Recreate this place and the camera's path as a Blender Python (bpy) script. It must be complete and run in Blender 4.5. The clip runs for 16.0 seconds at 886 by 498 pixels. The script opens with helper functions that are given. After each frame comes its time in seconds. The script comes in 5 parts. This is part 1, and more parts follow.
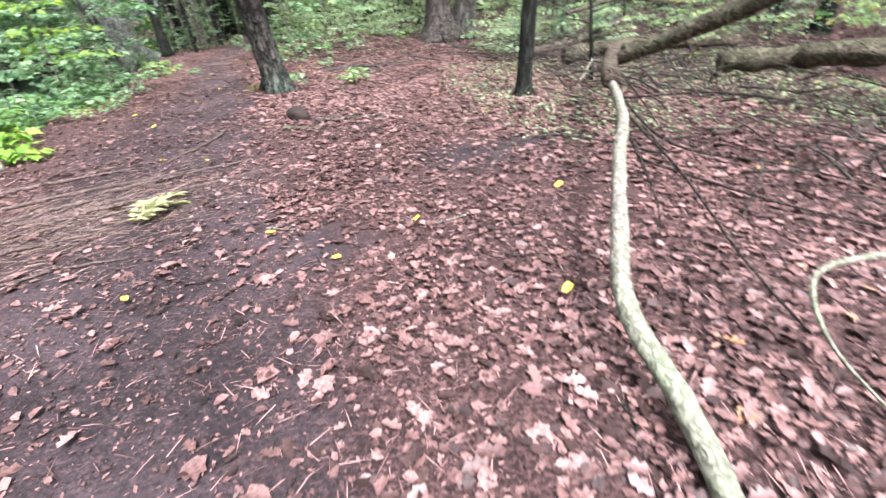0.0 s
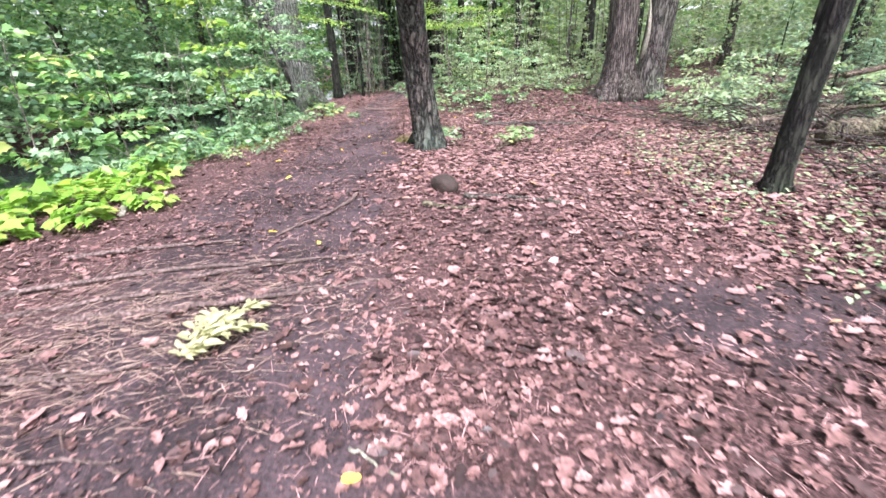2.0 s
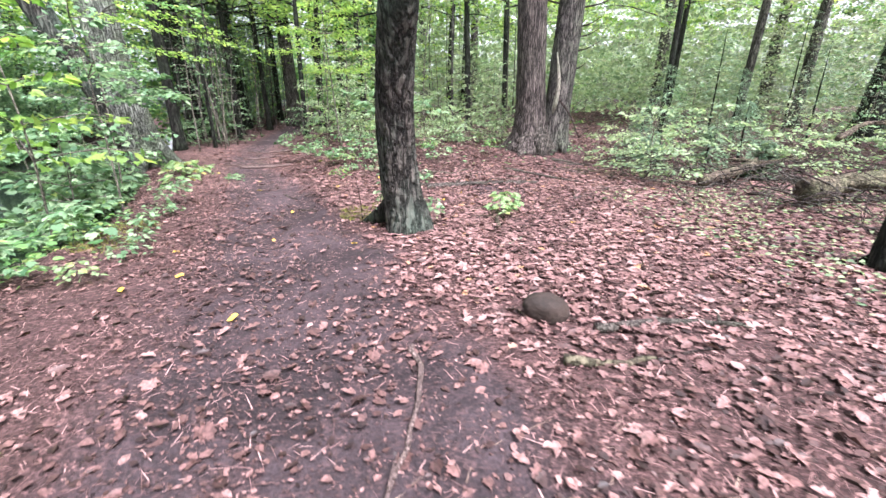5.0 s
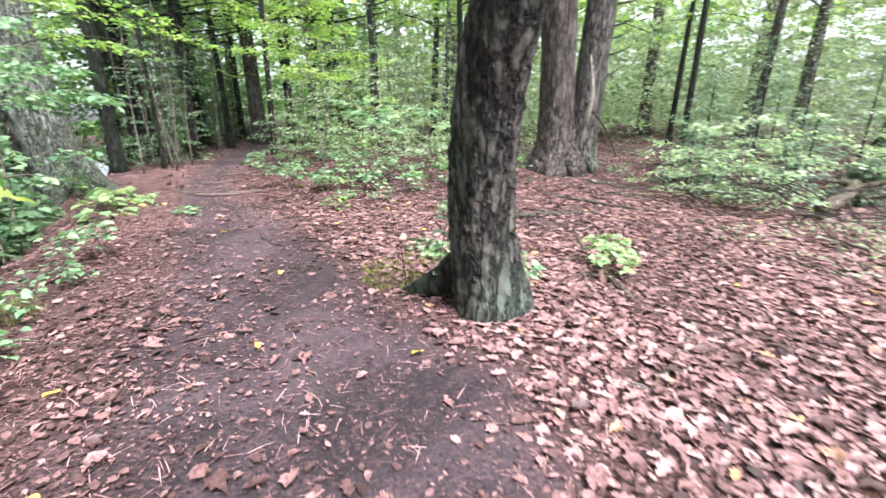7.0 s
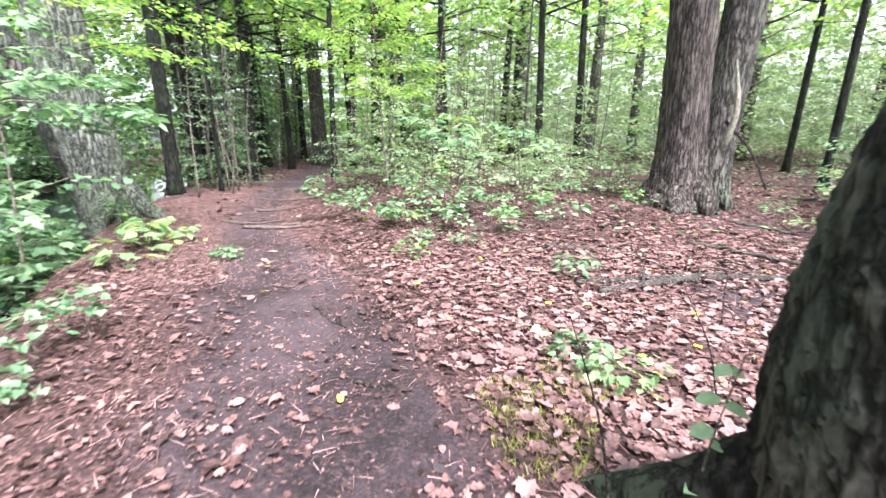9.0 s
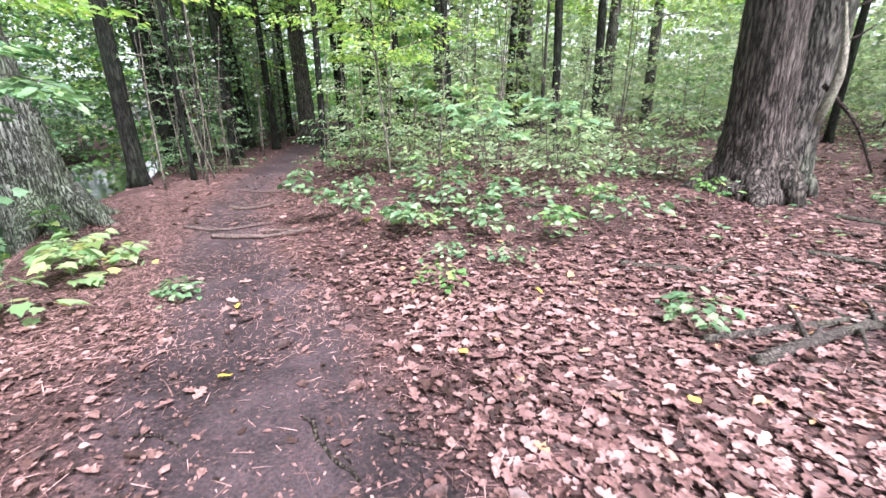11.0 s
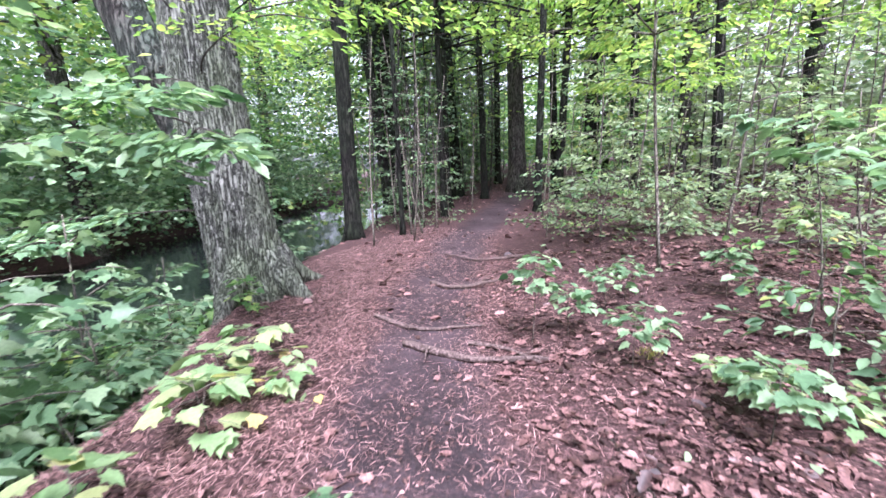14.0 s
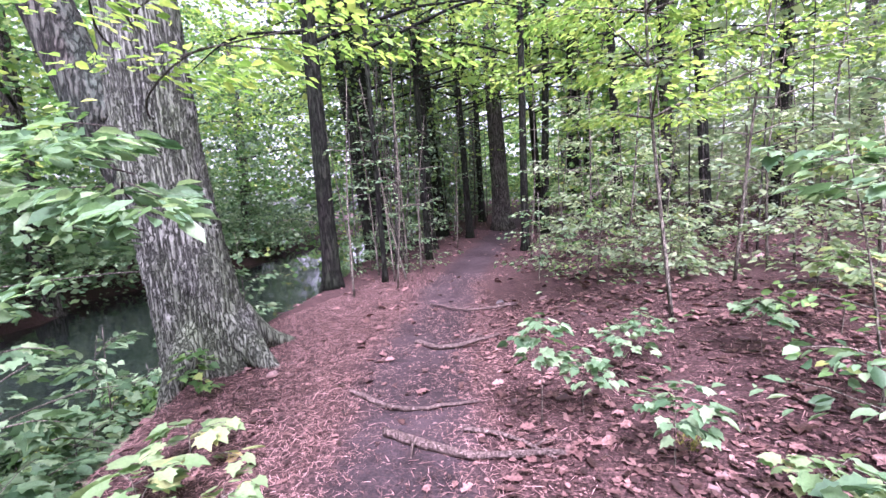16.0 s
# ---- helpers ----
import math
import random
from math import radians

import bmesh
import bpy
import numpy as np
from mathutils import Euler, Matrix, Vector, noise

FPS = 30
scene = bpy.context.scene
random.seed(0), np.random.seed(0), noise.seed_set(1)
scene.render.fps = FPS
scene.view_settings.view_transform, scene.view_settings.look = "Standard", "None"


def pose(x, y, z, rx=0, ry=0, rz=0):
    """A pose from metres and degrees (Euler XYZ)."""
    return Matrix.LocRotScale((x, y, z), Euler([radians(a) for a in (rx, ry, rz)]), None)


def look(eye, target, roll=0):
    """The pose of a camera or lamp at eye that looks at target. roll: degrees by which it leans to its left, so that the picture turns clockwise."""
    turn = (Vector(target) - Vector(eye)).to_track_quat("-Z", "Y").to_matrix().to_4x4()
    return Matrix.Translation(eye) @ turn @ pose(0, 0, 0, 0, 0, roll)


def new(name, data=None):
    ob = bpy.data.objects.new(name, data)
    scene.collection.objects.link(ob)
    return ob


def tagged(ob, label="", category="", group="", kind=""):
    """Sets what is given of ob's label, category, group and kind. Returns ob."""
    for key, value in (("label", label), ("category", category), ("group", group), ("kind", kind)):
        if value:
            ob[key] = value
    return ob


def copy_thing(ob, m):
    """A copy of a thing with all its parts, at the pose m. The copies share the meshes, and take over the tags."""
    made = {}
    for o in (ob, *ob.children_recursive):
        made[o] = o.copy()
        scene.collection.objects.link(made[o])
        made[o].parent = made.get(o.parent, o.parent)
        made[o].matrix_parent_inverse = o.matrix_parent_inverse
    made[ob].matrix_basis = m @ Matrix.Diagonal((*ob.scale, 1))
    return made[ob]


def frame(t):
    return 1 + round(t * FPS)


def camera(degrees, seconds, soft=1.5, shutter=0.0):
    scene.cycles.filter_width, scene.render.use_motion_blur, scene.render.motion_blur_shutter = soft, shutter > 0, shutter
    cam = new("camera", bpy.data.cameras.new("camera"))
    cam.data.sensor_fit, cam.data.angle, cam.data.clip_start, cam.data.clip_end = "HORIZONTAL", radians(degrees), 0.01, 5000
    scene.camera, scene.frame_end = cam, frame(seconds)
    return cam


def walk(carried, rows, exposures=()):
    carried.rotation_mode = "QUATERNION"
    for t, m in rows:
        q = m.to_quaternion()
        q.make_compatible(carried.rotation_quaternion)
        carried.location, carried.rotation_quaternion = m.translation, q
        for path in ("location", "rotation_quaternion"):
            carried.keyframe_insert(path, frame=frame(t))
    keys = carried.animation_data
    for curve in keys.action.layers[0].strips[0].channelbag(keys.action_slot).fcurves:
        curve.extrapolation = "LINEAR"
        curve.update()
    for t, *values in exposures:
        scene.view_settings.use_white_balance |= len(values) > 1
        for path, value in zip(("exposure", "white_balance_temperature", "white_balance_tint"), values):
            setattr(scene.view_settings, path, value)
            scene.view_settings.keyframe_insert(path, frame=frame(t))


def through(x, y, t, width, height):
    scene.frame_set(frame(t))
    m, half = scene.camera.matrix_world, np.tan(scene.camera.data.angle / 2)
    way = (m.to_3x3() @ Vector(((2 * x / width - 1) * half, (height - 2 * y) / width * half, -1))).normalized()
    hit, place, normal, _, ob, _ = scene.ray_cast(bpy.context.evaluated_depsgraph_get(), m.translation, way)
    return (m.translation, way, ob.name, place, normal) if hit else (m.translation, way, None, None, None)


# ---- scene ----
cam = camera(93.4, 16.0, soft=1.5, shutter=0.35)
PATH = [
    (0, (0.014, 0.052, 1.292), (-0.018, 1.765, 0.26), -3.9),
    (0.5, (-0.042, 0.415, 1.265), (-0.314, 2.175, 0.354), 0.7),
    (1, (-0.176, 0.825, 1.285), (-0.684, 2.59, 0.492), 0.1),
    (1.5, (-0.367, 1.261, 1.264), (-0.945, 2.958, 0.377), -2.1),
    (2, (-0.554, 1.722, 1.253), (-1.144, 3.446, 0.427), -2.1),
    (2.5, (-0.933, 2.023, 1.26), (-1.084, 3.859, 0.481), -2.7),
    (3, (-1.312, 2.282, 1.268), (-1.197, 4.114, 0.475), -1.2),
    (3.1, (-1.401, 2.328, 1.273), (-1.248, 4.168, 0.504), -1.2),
    (3.5, (-1.651, 2.514, 1.343), (-1.264, 4.388, 0.761), 1.8),
    (4, (-2.078, 2.655, 1.368), (-1.798, 4.518, 0.695), -1.2),
    (4.5, (-2.396, 2.956, 1.345), (-2.247, 4.825, 0.649), -2.0),
    (4.7, (-2.51, 3.092, 1.346), (-2.412, 4.972, 0.673), -0.4),
    (6.8, (-3.476, 5.173, 1.179), (-3.048, 7.027, 0.564), -0.1),
    (7, (-3.477, 5.37, 1.185), (-3.194, 7.264, 0.609), -0.1),
    (7.5, (-3.527, 5.73, 1.166), (-3.325, 7.629, 0.571), 1.0),
    (8, (-3.662, 6.07, 1.178), (-3.683, 7.978, 0.579), -1.3),
    (8.5, (-3.756, 6.534, 1.172), (-3.867, 8.461, 0.65), 0.9),
    (9, (-3.889, 6.999, 1.19), (-3.834, 8.939, 0.707), 0.3),
    (9.2, (-3.945, 7.135, 1.205), (-3.845, 9.071, 0.713), -0.4),
    (11.3, (-4.253, 8.594, 1.276), (-4.182, 10.478, 0.609), -1.2),
    (11.5, (-4.299, 8.722, 1.257), (-4.317, 10.585, 0.531), -0.4),
    (12, (-4.489, 8.962, 1.266), (-4.809, 10.783, 0.505), -1.5),
    (12.5, (-4.587, 9.195, 1.285), (-5.244, 10.959, 0.608), -0.4),
    (13, (-4.689, 9.567, 1.327), (-5.56, 11.27, 0.746), 1.6),
    (13.5, (-4.932, 9.992, 1.361), (-5.772, 11.743, 0.884), -1.7),
    (14, (-5.098, 10.41, 1.364), (-5.884, 12.208, 0.978), -2.0),
    (14.5, (-5.197, 10.689, 1.393), (-5.876, 12.544, 1.081), -1.0),
    (15, (-5.293, 10.831, 1.432), (-5.961, 12.699, 1.177), -3.1),
    (15.5, (-5.3, 10.895, 1.44), (-6.029, 12.744, 1.217), -2.1),
    (16, (-5.298, 10.91, 1.441), (-6.022, 12.762, 1.226), -3.8),
]
EXPOSURES = [(0.0, 3.12, 5950.0, 16.0), (1.0, 3.2, 5950.0, 20.0), (4.0, 3.25, 5900.0, 24.0), (4.7, 3.25, 5950.0, 22.0), (7.0, 3.3, 5950.0, 17.0), (8.5, 3.56, 5900.0, 17.0), (9.2, 3.62, 5950.0, 18.0), (11.3, 3.2, 5900.0, 21.0), (12.5, 3.18, 5800.0, 24.0), (13.5, 3.18, 5700.0, 28.0), (14.5, 3.24, 5550.0, 36.0), (16.0, 3.2, 5650.0, 47.0)]
walk(cam, [(t, look(eye, to, roll)) for t, eye, to, roll in PATH], EXPOSURES)

# ---- light ----
SUN_ELEVATION, SUN_AZIMUTH = 58.0, 150.0
world = bpy.data.worlds.new("overcast_sky")
scene.world = world
world.use_nodes = True
wn, wl = world.node_tree.nodes, world.node_tree.links
wn.clear()
sky = wn.new("ShaderNodeTexSky")
sky.sky_type, sky.sun_disc = "NISHITA", False
sky.sun_elevation, sky.sun_rotation = radians(SUN_ELEVATION), radians(SUN_AZIMUTH)
sky.air_density, sky.dust_density, sky.ozone_density = 1.0, 4.0, 1.0
cloud = wn.new("ShaderNodeHueSaturation")
cloud.inputs["Saturation"].default_value = 0.2
back = wn.new("ShaderNodeBackground")
back.inputs["Strength"].default_value = 0.07
wout = wn.new("ShaderNodeOutputWorld")
wl.new(sky.outputs[0], cloud.inputs["Color"])
wl.new(cloud.outputs[0], back.inputs["Color"])
wl.new(back.outputs[0], wout.inputs["Surface"])

sun = new("sun", bpy.data.lights.new("sun", "SUN"))
sun.data.energy, sun.data.angle, sun.data.color = 1.5, radians(18), (1.0, 0.97, 0.92)
az, el = radians(SUN_AZIMUTH), radians(SUN_ELEVATION)
sun.matrix_world = look((math.sin(az) * math.cos(el) * 50, math.cos(az) * math.cos(el) * 50, math.sin(el) * 50), (0, 0, 0))

# ---- materials ----


class Nodes:
    """A short hand for building one node material."""

    def __init__(self, name):
        self.mat = bpy.data.materials.new(name)
        self.mat.use_nodes = True
        self.tree = self.mat.node_tree
        self.tree.nodes.clear()
        self.out = self.add("ShaderNodeOutputMaterial")

    def add(self, kind, **values):
        node = self.tree.nodes.new(kind)
        for key, value in values.items():
            node.inputs[key.replace("_", " ")].default_value = value
        return node

    def link(self, a, b):
        self.tree.links.new(a, b)

    def coords(self, stretch=(1, 1, 1)):
        tex = self.add("ShaderNodeTexCoord")
        mapping = self.add("ShaderNodeMapping", Scale=stretch)
        self.link(tex.outputs["Object"], mapping.inputs["Vector"])
        return mapping.outputs[0]

    def noise(self, vector, scale, detail=6.0, rough=0.6):
        node = self.add("ShaderNodeTexNoise", Scale=scale, Detail=detail, Roughness=rough)
        self.link(vector, node.inputs["Vector"])
        return node.outputs["Fac"]

    def ramp(self, fac, *stops):
        node = self.add("ShaderNodeValToRGB")
        while len(node.color_ramp.elements) < len(stops):
            node.color_ramp.elements.new(0.5)
        for element, (place, colour) in zip(node.color_ramp.elements, stops):
            element.position, element.color = place, (*colour, 1)
        self.link(fac, node.inputs[0])
        return node.outputs[0]

    def mix(self, fac, a, b, blend="MIX"):
        node = self.tree.nodes.new("ShaderNodeMix")
        node.data_type, node.blend_type = "RGBA", blend
        for value, socket in ((fac, node.inputs[0]), (a, node.inputs[6]), (b, node.inputs[7])):
            if isinstance(value, (int, float)):
                socket.default_value = value
            elif isinstance(value, tuple):
                socket.default_value = (*value, 1)
            else:
                self.link(value, socket)
        return node.outputs[2]

    def bump(self, height, strength, distance=0.02):
        node = self.add("ShaderNodeBump", Strength=strength, Distance=distance)
        self.link(height, node.inputs["Height"])
        return node.outputs[0]

    def finish(self, colour, rough=0.8, normal=None, spec=0.3):
        shader = self.add("ShaderNodeBsdfPrincipled", Roughness=rough)
        shader.inputs["Specular IOR Level"].default_value = spec
        self.link(colour, shader.inputs["Base Color"])
        if normal is not None:
            self.link(normal, shader.inputs["Normal"])
        self.link(shader.outputs[0], self.out.inputs[0])
        return self.mat


def leaf_material(name, *stops, through=0.45, rough=0.45, spots=0.25, broad=0.0):
    """A thin leaf: gloss and diffuse on top, some light let through."""
    n = Nodes(name)
    geo = n.add("ShaderNodeNewGeometry")
    colour = n.ramp(geo.outputs["Random Per Island"], *stops)
    patch = n.noise(n.coords(), 60.0, 3.0)
    colour = n.mix(spots, colour, n.ramp(patch, (0.35, (0.35, 0.35, 0.3)), (0.65, (1.25, 1.25, 1.2))), "MULTIPLY")
    if broad:
        broad_tone = n.noise(n.coords(), 0.9, 5.0, 0.65)
        colour = n.mix(broad, colour, n.ramp(broad_tone, (0.36, (0.42, 0.38, 0.38)), (0.62, (1.2, 1.2, 1.2))), "MULTIPLY")
    top = n.add("ShaderNodeBsdfPrincipled", Roughness=rough)
    top.inputs["Specular IOR Level"].default_value = 0.35
    n.link(colour, top.inputs["Base Color"])
    under = n.add("ShaderNodeBsdfTranslucent")
    n.link(n.mix(1.0, colour, (1.15, 1.2, 0.85), "MULTIPLY"), under.inputs["Color"])
    blend = n.add("ShaderNodeMixShader", Fac=through)
    n.link(top.outputs[0], blend.inputs[1])
    n.link(under.outputs[0], blend.inputs[2])
    n.link(blend.outputs[0], n.out.inputs[0])
    return n.mat


def bark_material(name, dark, light, moss, stretch=(9, 9, 2.6), moss_amount=0.5, depth=0.9, furrows=0.95):
    """Ridges parted by a net of deep furrows that run mostly upwards, with moss and lichen in patches."""
    n = Nodes(name)
    fine = n.noise(n.coords(stretch), 3.4, 9.0, 0.7)
    broad = n.noise(n.coords((1, 1, 0.6)), 1.6, 5.0, 0.65)
    net = n.noise(n.coords((stretch[0] * 1.2, stretch[1] * 1.2, stretch[2] * 0.75)), 1.5, 4.0, 0.55)
    away = n.add("ShaderNodeMath")
    away.operation = "SUBTRACT"
    n.link(net, away.inputs[0])
    away.inputs[1].default_value = 0.5
    span = n.add("ShaderNodeMath")
    span.operation = "ABSOLUTE"
    n.link(away.outputs[0], span.inputs[0])
    crack = n.ramp(span.outputs[0], (0.0, (0.1, 0.1, 0.1)), (0.035, (0.42, 0.42, 0.42)), (0.10, (1.12, 1.12, 1.12)))
    colour = n.ramp(fine, (0.36, dark), (0.64, light))
    colour = n.mix(furrows, colour, crack, "MULTIPLY")
    where = n.ramp(broad, (0.5 - 0.14 * moss_amount, (0, 0, 0)), (0.72 - 0.1 * moss_amount, (1, 1, 1)))
    colour = n.mix(n.mix(1.0, where, (moss_amount,) * 3, "MULTIPLY"), colour, n.mix(furrows * 0.85, moss, crack, "MULTIPLY"))
    height = n.mix(0.6, fine, crack)
    return n.finish(colour, 0.9, n.bump(height, depth, 0.04), 0.15)


SUMMER = leaf_material("green_leaf", (0.0, (0.04, 0.105, 0.035)), (0.4, (0.12, 0.25, 0.08)), (0.8, (0.21, 0.35, 0.115)), (0.97, (0.36, 0.41, 0.13)))
COOL = leaf_material("cool_green_leaf", (0.0, (0.05, 0.115, 0.055)), (0.5, (0.165, 0.28, 0.15)), (1.0, (0.30, 0.41, 0.24)), rough=0.48)
# conifer green darkened: the shade of the wood is in the colour
SHADE = leaf_material("shaded_hemlock_needle", (0.0, (0.03, 0.06, 0.036)), (0.6, (0.085, 0.14, 0.08)), (1.0, (0.17, 0.24, 0.13)), through=0.35)
BRIGHT = leaf_material("bright_canopy_leaf", (0.0, (0.12, 0.24, 0.05)), (0.5, (0.23, 0.37, 0.09)), (0.9, (0.35, 0.44, 0.12)), through=0.6)
LIME = leaf_material("lime_fern_leaf", (0.0, (0.11, 0.25, 0.03)), (0.6, (0.21, 0.36, 0.055)), (1.0, (0.33, 0.41, 0.09)))
TURNING = leaf_material("turning_leaf", (0.0, (0.13, 0.24, 0.10)), (0.6, (0.25, 0.36, 0.18)), (0.9, (0.38, 0.42, 0.19)), (1.0, (0.5, 0.33, 0.08)))
# distance haze mixed into the leaf colour; also serves pale ground cover
PALE_HAZY = leaf_material("pale_hazy_leaf", (0.0, (0.14, 0.22, 0.13)), (0.5, (0.25, 0.34, 0.20)), (1.0, (0.38, 0.45, 0.27)), through=0.5)
# leaf green greyed so that its colour imitates misty air
MISTY = leaf_material("misty_grey_leaf", (0.0, (0.13, 0.165, 0.125)), (0.5, (0.23, 0.265, 0.195)), (1.0, (0.36, 0.385, 0.27)), through=0.5)
NEEDLE = leaf_material("conifer_needle", (0.0, (0.08, 0.15, 0.10)), (1.0, (0.22, 0.31, 0.19)), through=0.25)
PALE = leaf_material("withered_spray", (0.0, (0.25, 0.26, 0.13)), (1.0, (0.38, 0.37, 0.21)), through=0.3)
LITTER = leaf_material("fallen_leaf", (0.0, (0.022, 0.011, 0.010)), (0.3, (0.095, 0.05, 0.046)), (0.7, (0.21, 0.115, 0.109)), (0.96, (0.285, 0.166, 0.158)), (1.0, (0.34, 0.216, 0.205)), through=0.06, rough=0.5, spots=0.8, broad=0.75)
# lit copy of the fallen leaf: the brighter ground light is in its colour
LIT_LITTER = leaf_material("lit_fallen_leaf", (0.0, (0.06, 0.031, 0.029)), (0.25, (0.14, 0.077, 0.073)), (0.7, (0.235, 0.138, 0.132)), (0.96, (0.31, 0.195, 0.186)), (1.0, (0.36, 0.2, 0.1)), through=0.08, rough=0.45, spots=0.5, broad=0.45)
SCRAPS = leaf_material("leaf_scraps", (0.0, (0.018, 0.009, 0.0083)), (0.5, (0.085, 0.044, 0.041)), (0.88, (0.2, 0.111, 0.105)), (1.0, (0.3, 0.178, 0.168)), through=0.05, rough=0.55, spots=0.8, broad=0.7)
YELLOW = leaf_material("yellow_fallen_leaf", (0.0, (0.62, 0.36, 0.03)), (1.0, (0.7, 0.52, 0.08)), through=0.15)
STRAW = leaf_material("dry_needles", (0.0, (0.05, 0.026, 0.024)), (0.5, (0.22, 0.122, 0.115)), (1.0, (0.44, 0.28, 0.264)), through=0.05)
GRASS = leaf_material("bleached_grass", (0.0, (0.09, 0.058, 0.046)), (0.5, (0.21, 0.145, 0.115)), (1.0, (0.36, 0.265, 0.21)), through=0.1)

BARK_FRONT = bark_material("dark_furrowed_bark", (0.015, 0.0138, 0.012), (0.098, 0.086, 0.074), (0.062, 0.09, 0.068), stretch=(8, 8, 2.6), moss_amount=0.65, depth=1.0)
BARK_GREY = bark_material("grey_ridged_bark", (0.085, 0.087, 0.077), (0.25, 0.262, 0.228), (0.17, 0.22, 0.125), stretch=(16, 16, 2.2), moss_amount=0.6, depth=1.0)
BARK_RED = bark_material("reddish_shaggy_bark", (0.02, 0.0158, 0.0142), (0.135, 0.112, 0.1), (0.065, 0.075, 0.045), stretch=(11, 11, 1.9), moss_amount=0.3)
BARK_DARK = bark_material("dark_slim_bark", (0.006, 0.0055, 0.005), (0.031, 0.028, 0.024), (0.026, 0.037, 0.021), moss_amount=0.75)
BARK_FAR = bark_material("far_bark", (0.035, 0.032, 0.03), (0.14, 0.125, 0.11), (0.08, 0.1, 0.065))
TWIG = bark_material("dead_wood", (0.018, 0.013, 0.012), (0.11, 0.08, 0.072), (0.06, 0.07, 0.04), stretch=(20, 20, 20), moss_amount=0.35)
BRUSH = bark_material("grey_brushwood", (0.035, 0.029, 0.026), (0.15, 0.128, 0.113), (0.12, 0.14, 0.09), stretch=(20, 20, 20), moss_amount=0.4, furrows=0.5)
PALE_WOOD = bark_material("pale_dead_limb", (0.13, 0.112, 0.09), (0.34, 0.315, 0.26), (0.19, 0.22, 0.14), stretch=(12, 12, 12), moss_amount=0.75, depth=0.5, furrows=0.5)
LOG = bark_material("weathered_log", (0.032, 0.024, 0.018), (0.17, 0.132, 0.10), (0.10, 0.12, 0.06), stretch=(9, 9, 9), moss_amount=0.55, furrows=0.6)
ROOT = bark_material("bare_root", (0.085, 0.06, 0.054), (0.26, 0.19, 0.172), (0.15, 0.12, 0.1), stretch=(18, 18, 18), moss_amount=0.2, furrows=0.4)
STEM = bark_material("sapling_stem", (0.06, 0.055, 0.045), (0.26, 0.23, 0.19), (0.15, 0.18, 0.1), stretch=(25, 25, 8), moss_amount=0.4, depth=0.3)


def soil_material():
    """Bare dark soil where feet keep it clear, matted litter elsewhere."""
    n = Nodes("forest_soil")
    c = n.coords()
    mask = n.add("ShaderNodeAttribute")
    mask.attribute_name = "worn"
    blot = n.noise(c, 1.7, 5.0)
    mid = n.noise(c, 9.0, 6.0)
    grain = n.noise(c, 60.0, 6.0, 0.7)
    edge = n.add("ShaderNodeMath")
    edge.operation = "MULTIPLY_ADD"
    n.link(blot, edge.inputs[0])
    edge.inputs[1].default_value = 0.9
    n.link(mask.outputs["Fac"], edge.inputs[2])
    worn = n.ramp(edge.outputs[0], (0.55, (0, 0, 0)), (1.0, (1, 1, 1)))
    soil = n.ramp(grain, (0.3, (0.008, 0.006, 0.0063)), (0.7, (0.05, 0.038, 0.041)))
    trodden = n.ramp(n.noise(c, 1.1, 4.0, 0.7), (0.42, (0.42, 0.40, 0.41)), (0.62, (1.45, 1.38, 1.42)))
    soil = n.mix(0.85, soil, trodden, "MULTIPLY")
    mat = n.ramp(grain, (0.3, (0.004, 0.0024, 0.0022)), (0.52, (0.03, 0.0165, 0.015)), (0.78, (0.15, 0.085, 0.081)))
    mat = n.mix(0.5, mat, n.ramp(mid, (0.3, (0.5, 0.45, 0.45)), (0.7, (1.2, 1.15, 1.15))), "MULTIPLY")
    crumbs = n.noise(n.coords((1.0, 1.6, 1.0)), 34.0, 8.0, 0.75)
    debris = n.ramp(crumbs, (0.50, (0, 0, 0)), (0.64, (1, 1, 1)))
    soil = n.mix(debris, soil, n.ramp(mid, (0.35, (0.032, 0.019, 0.019)), (0.65, (0.1, 0.06, 0.06))))
    mat = n.mix(debris, mat, n.ramp(mid, (0.35, (0.09, 0.047, 0.044)), (0.65, (0.17, 0.096, 0.091))))
    colour = n.mix(worn, mat, soil)
    return n.finish(colour, 0.92, n.bump(n.mix(0.5, grain, mid), 0.7, 0.03), 0.2)


SOIL = soil_material()


def stone_material():
    n = Nodes("brown_stone")
    c = n.coords()
    colour = n.ramp(n.noise(c, 7.0, 8.0), (0.3, (0.009, 0.006, 0.0045)), (0.7, (0.035, 0.023, 0.017)))
    colour = n.mix(0.5, colour, n.ramp(n.noise(c, 60.0, 4.0), (0.35, (0.6, 0.6, 0.6)), (0.7, (1.2, 1.2, 1.2))), "MULTIPLY")
    return n.finish(colour, 0.8, n.bump(n.noise(c, 30.0, 8.0), 0.5, 0.02))


def water_material():
    n = Nodes("dark_stream_water")
    c = n.coords()
    colour = n.ramp(n.noise(c, 0.6, 3.0), (0.3, (0.006, 0.010, 0.009)), (0.7, (0.014, 0.019, 0.016)))
    return n.finish(colour, 0.07, n.bump(n.noise(c, 2.5, 2.0), 0.12, 0.05), 0.5)


STONE, WATER = stone_material(), water_material()
MOSS = leaf_material("moss_tuft", (0.0, (0.10, 0.12, 0.025)), (1.0, (0.26, 0.26, 0.06)), through=0.2)

# ---- mesh helpers ----
rng = np.random.default_rng(11)


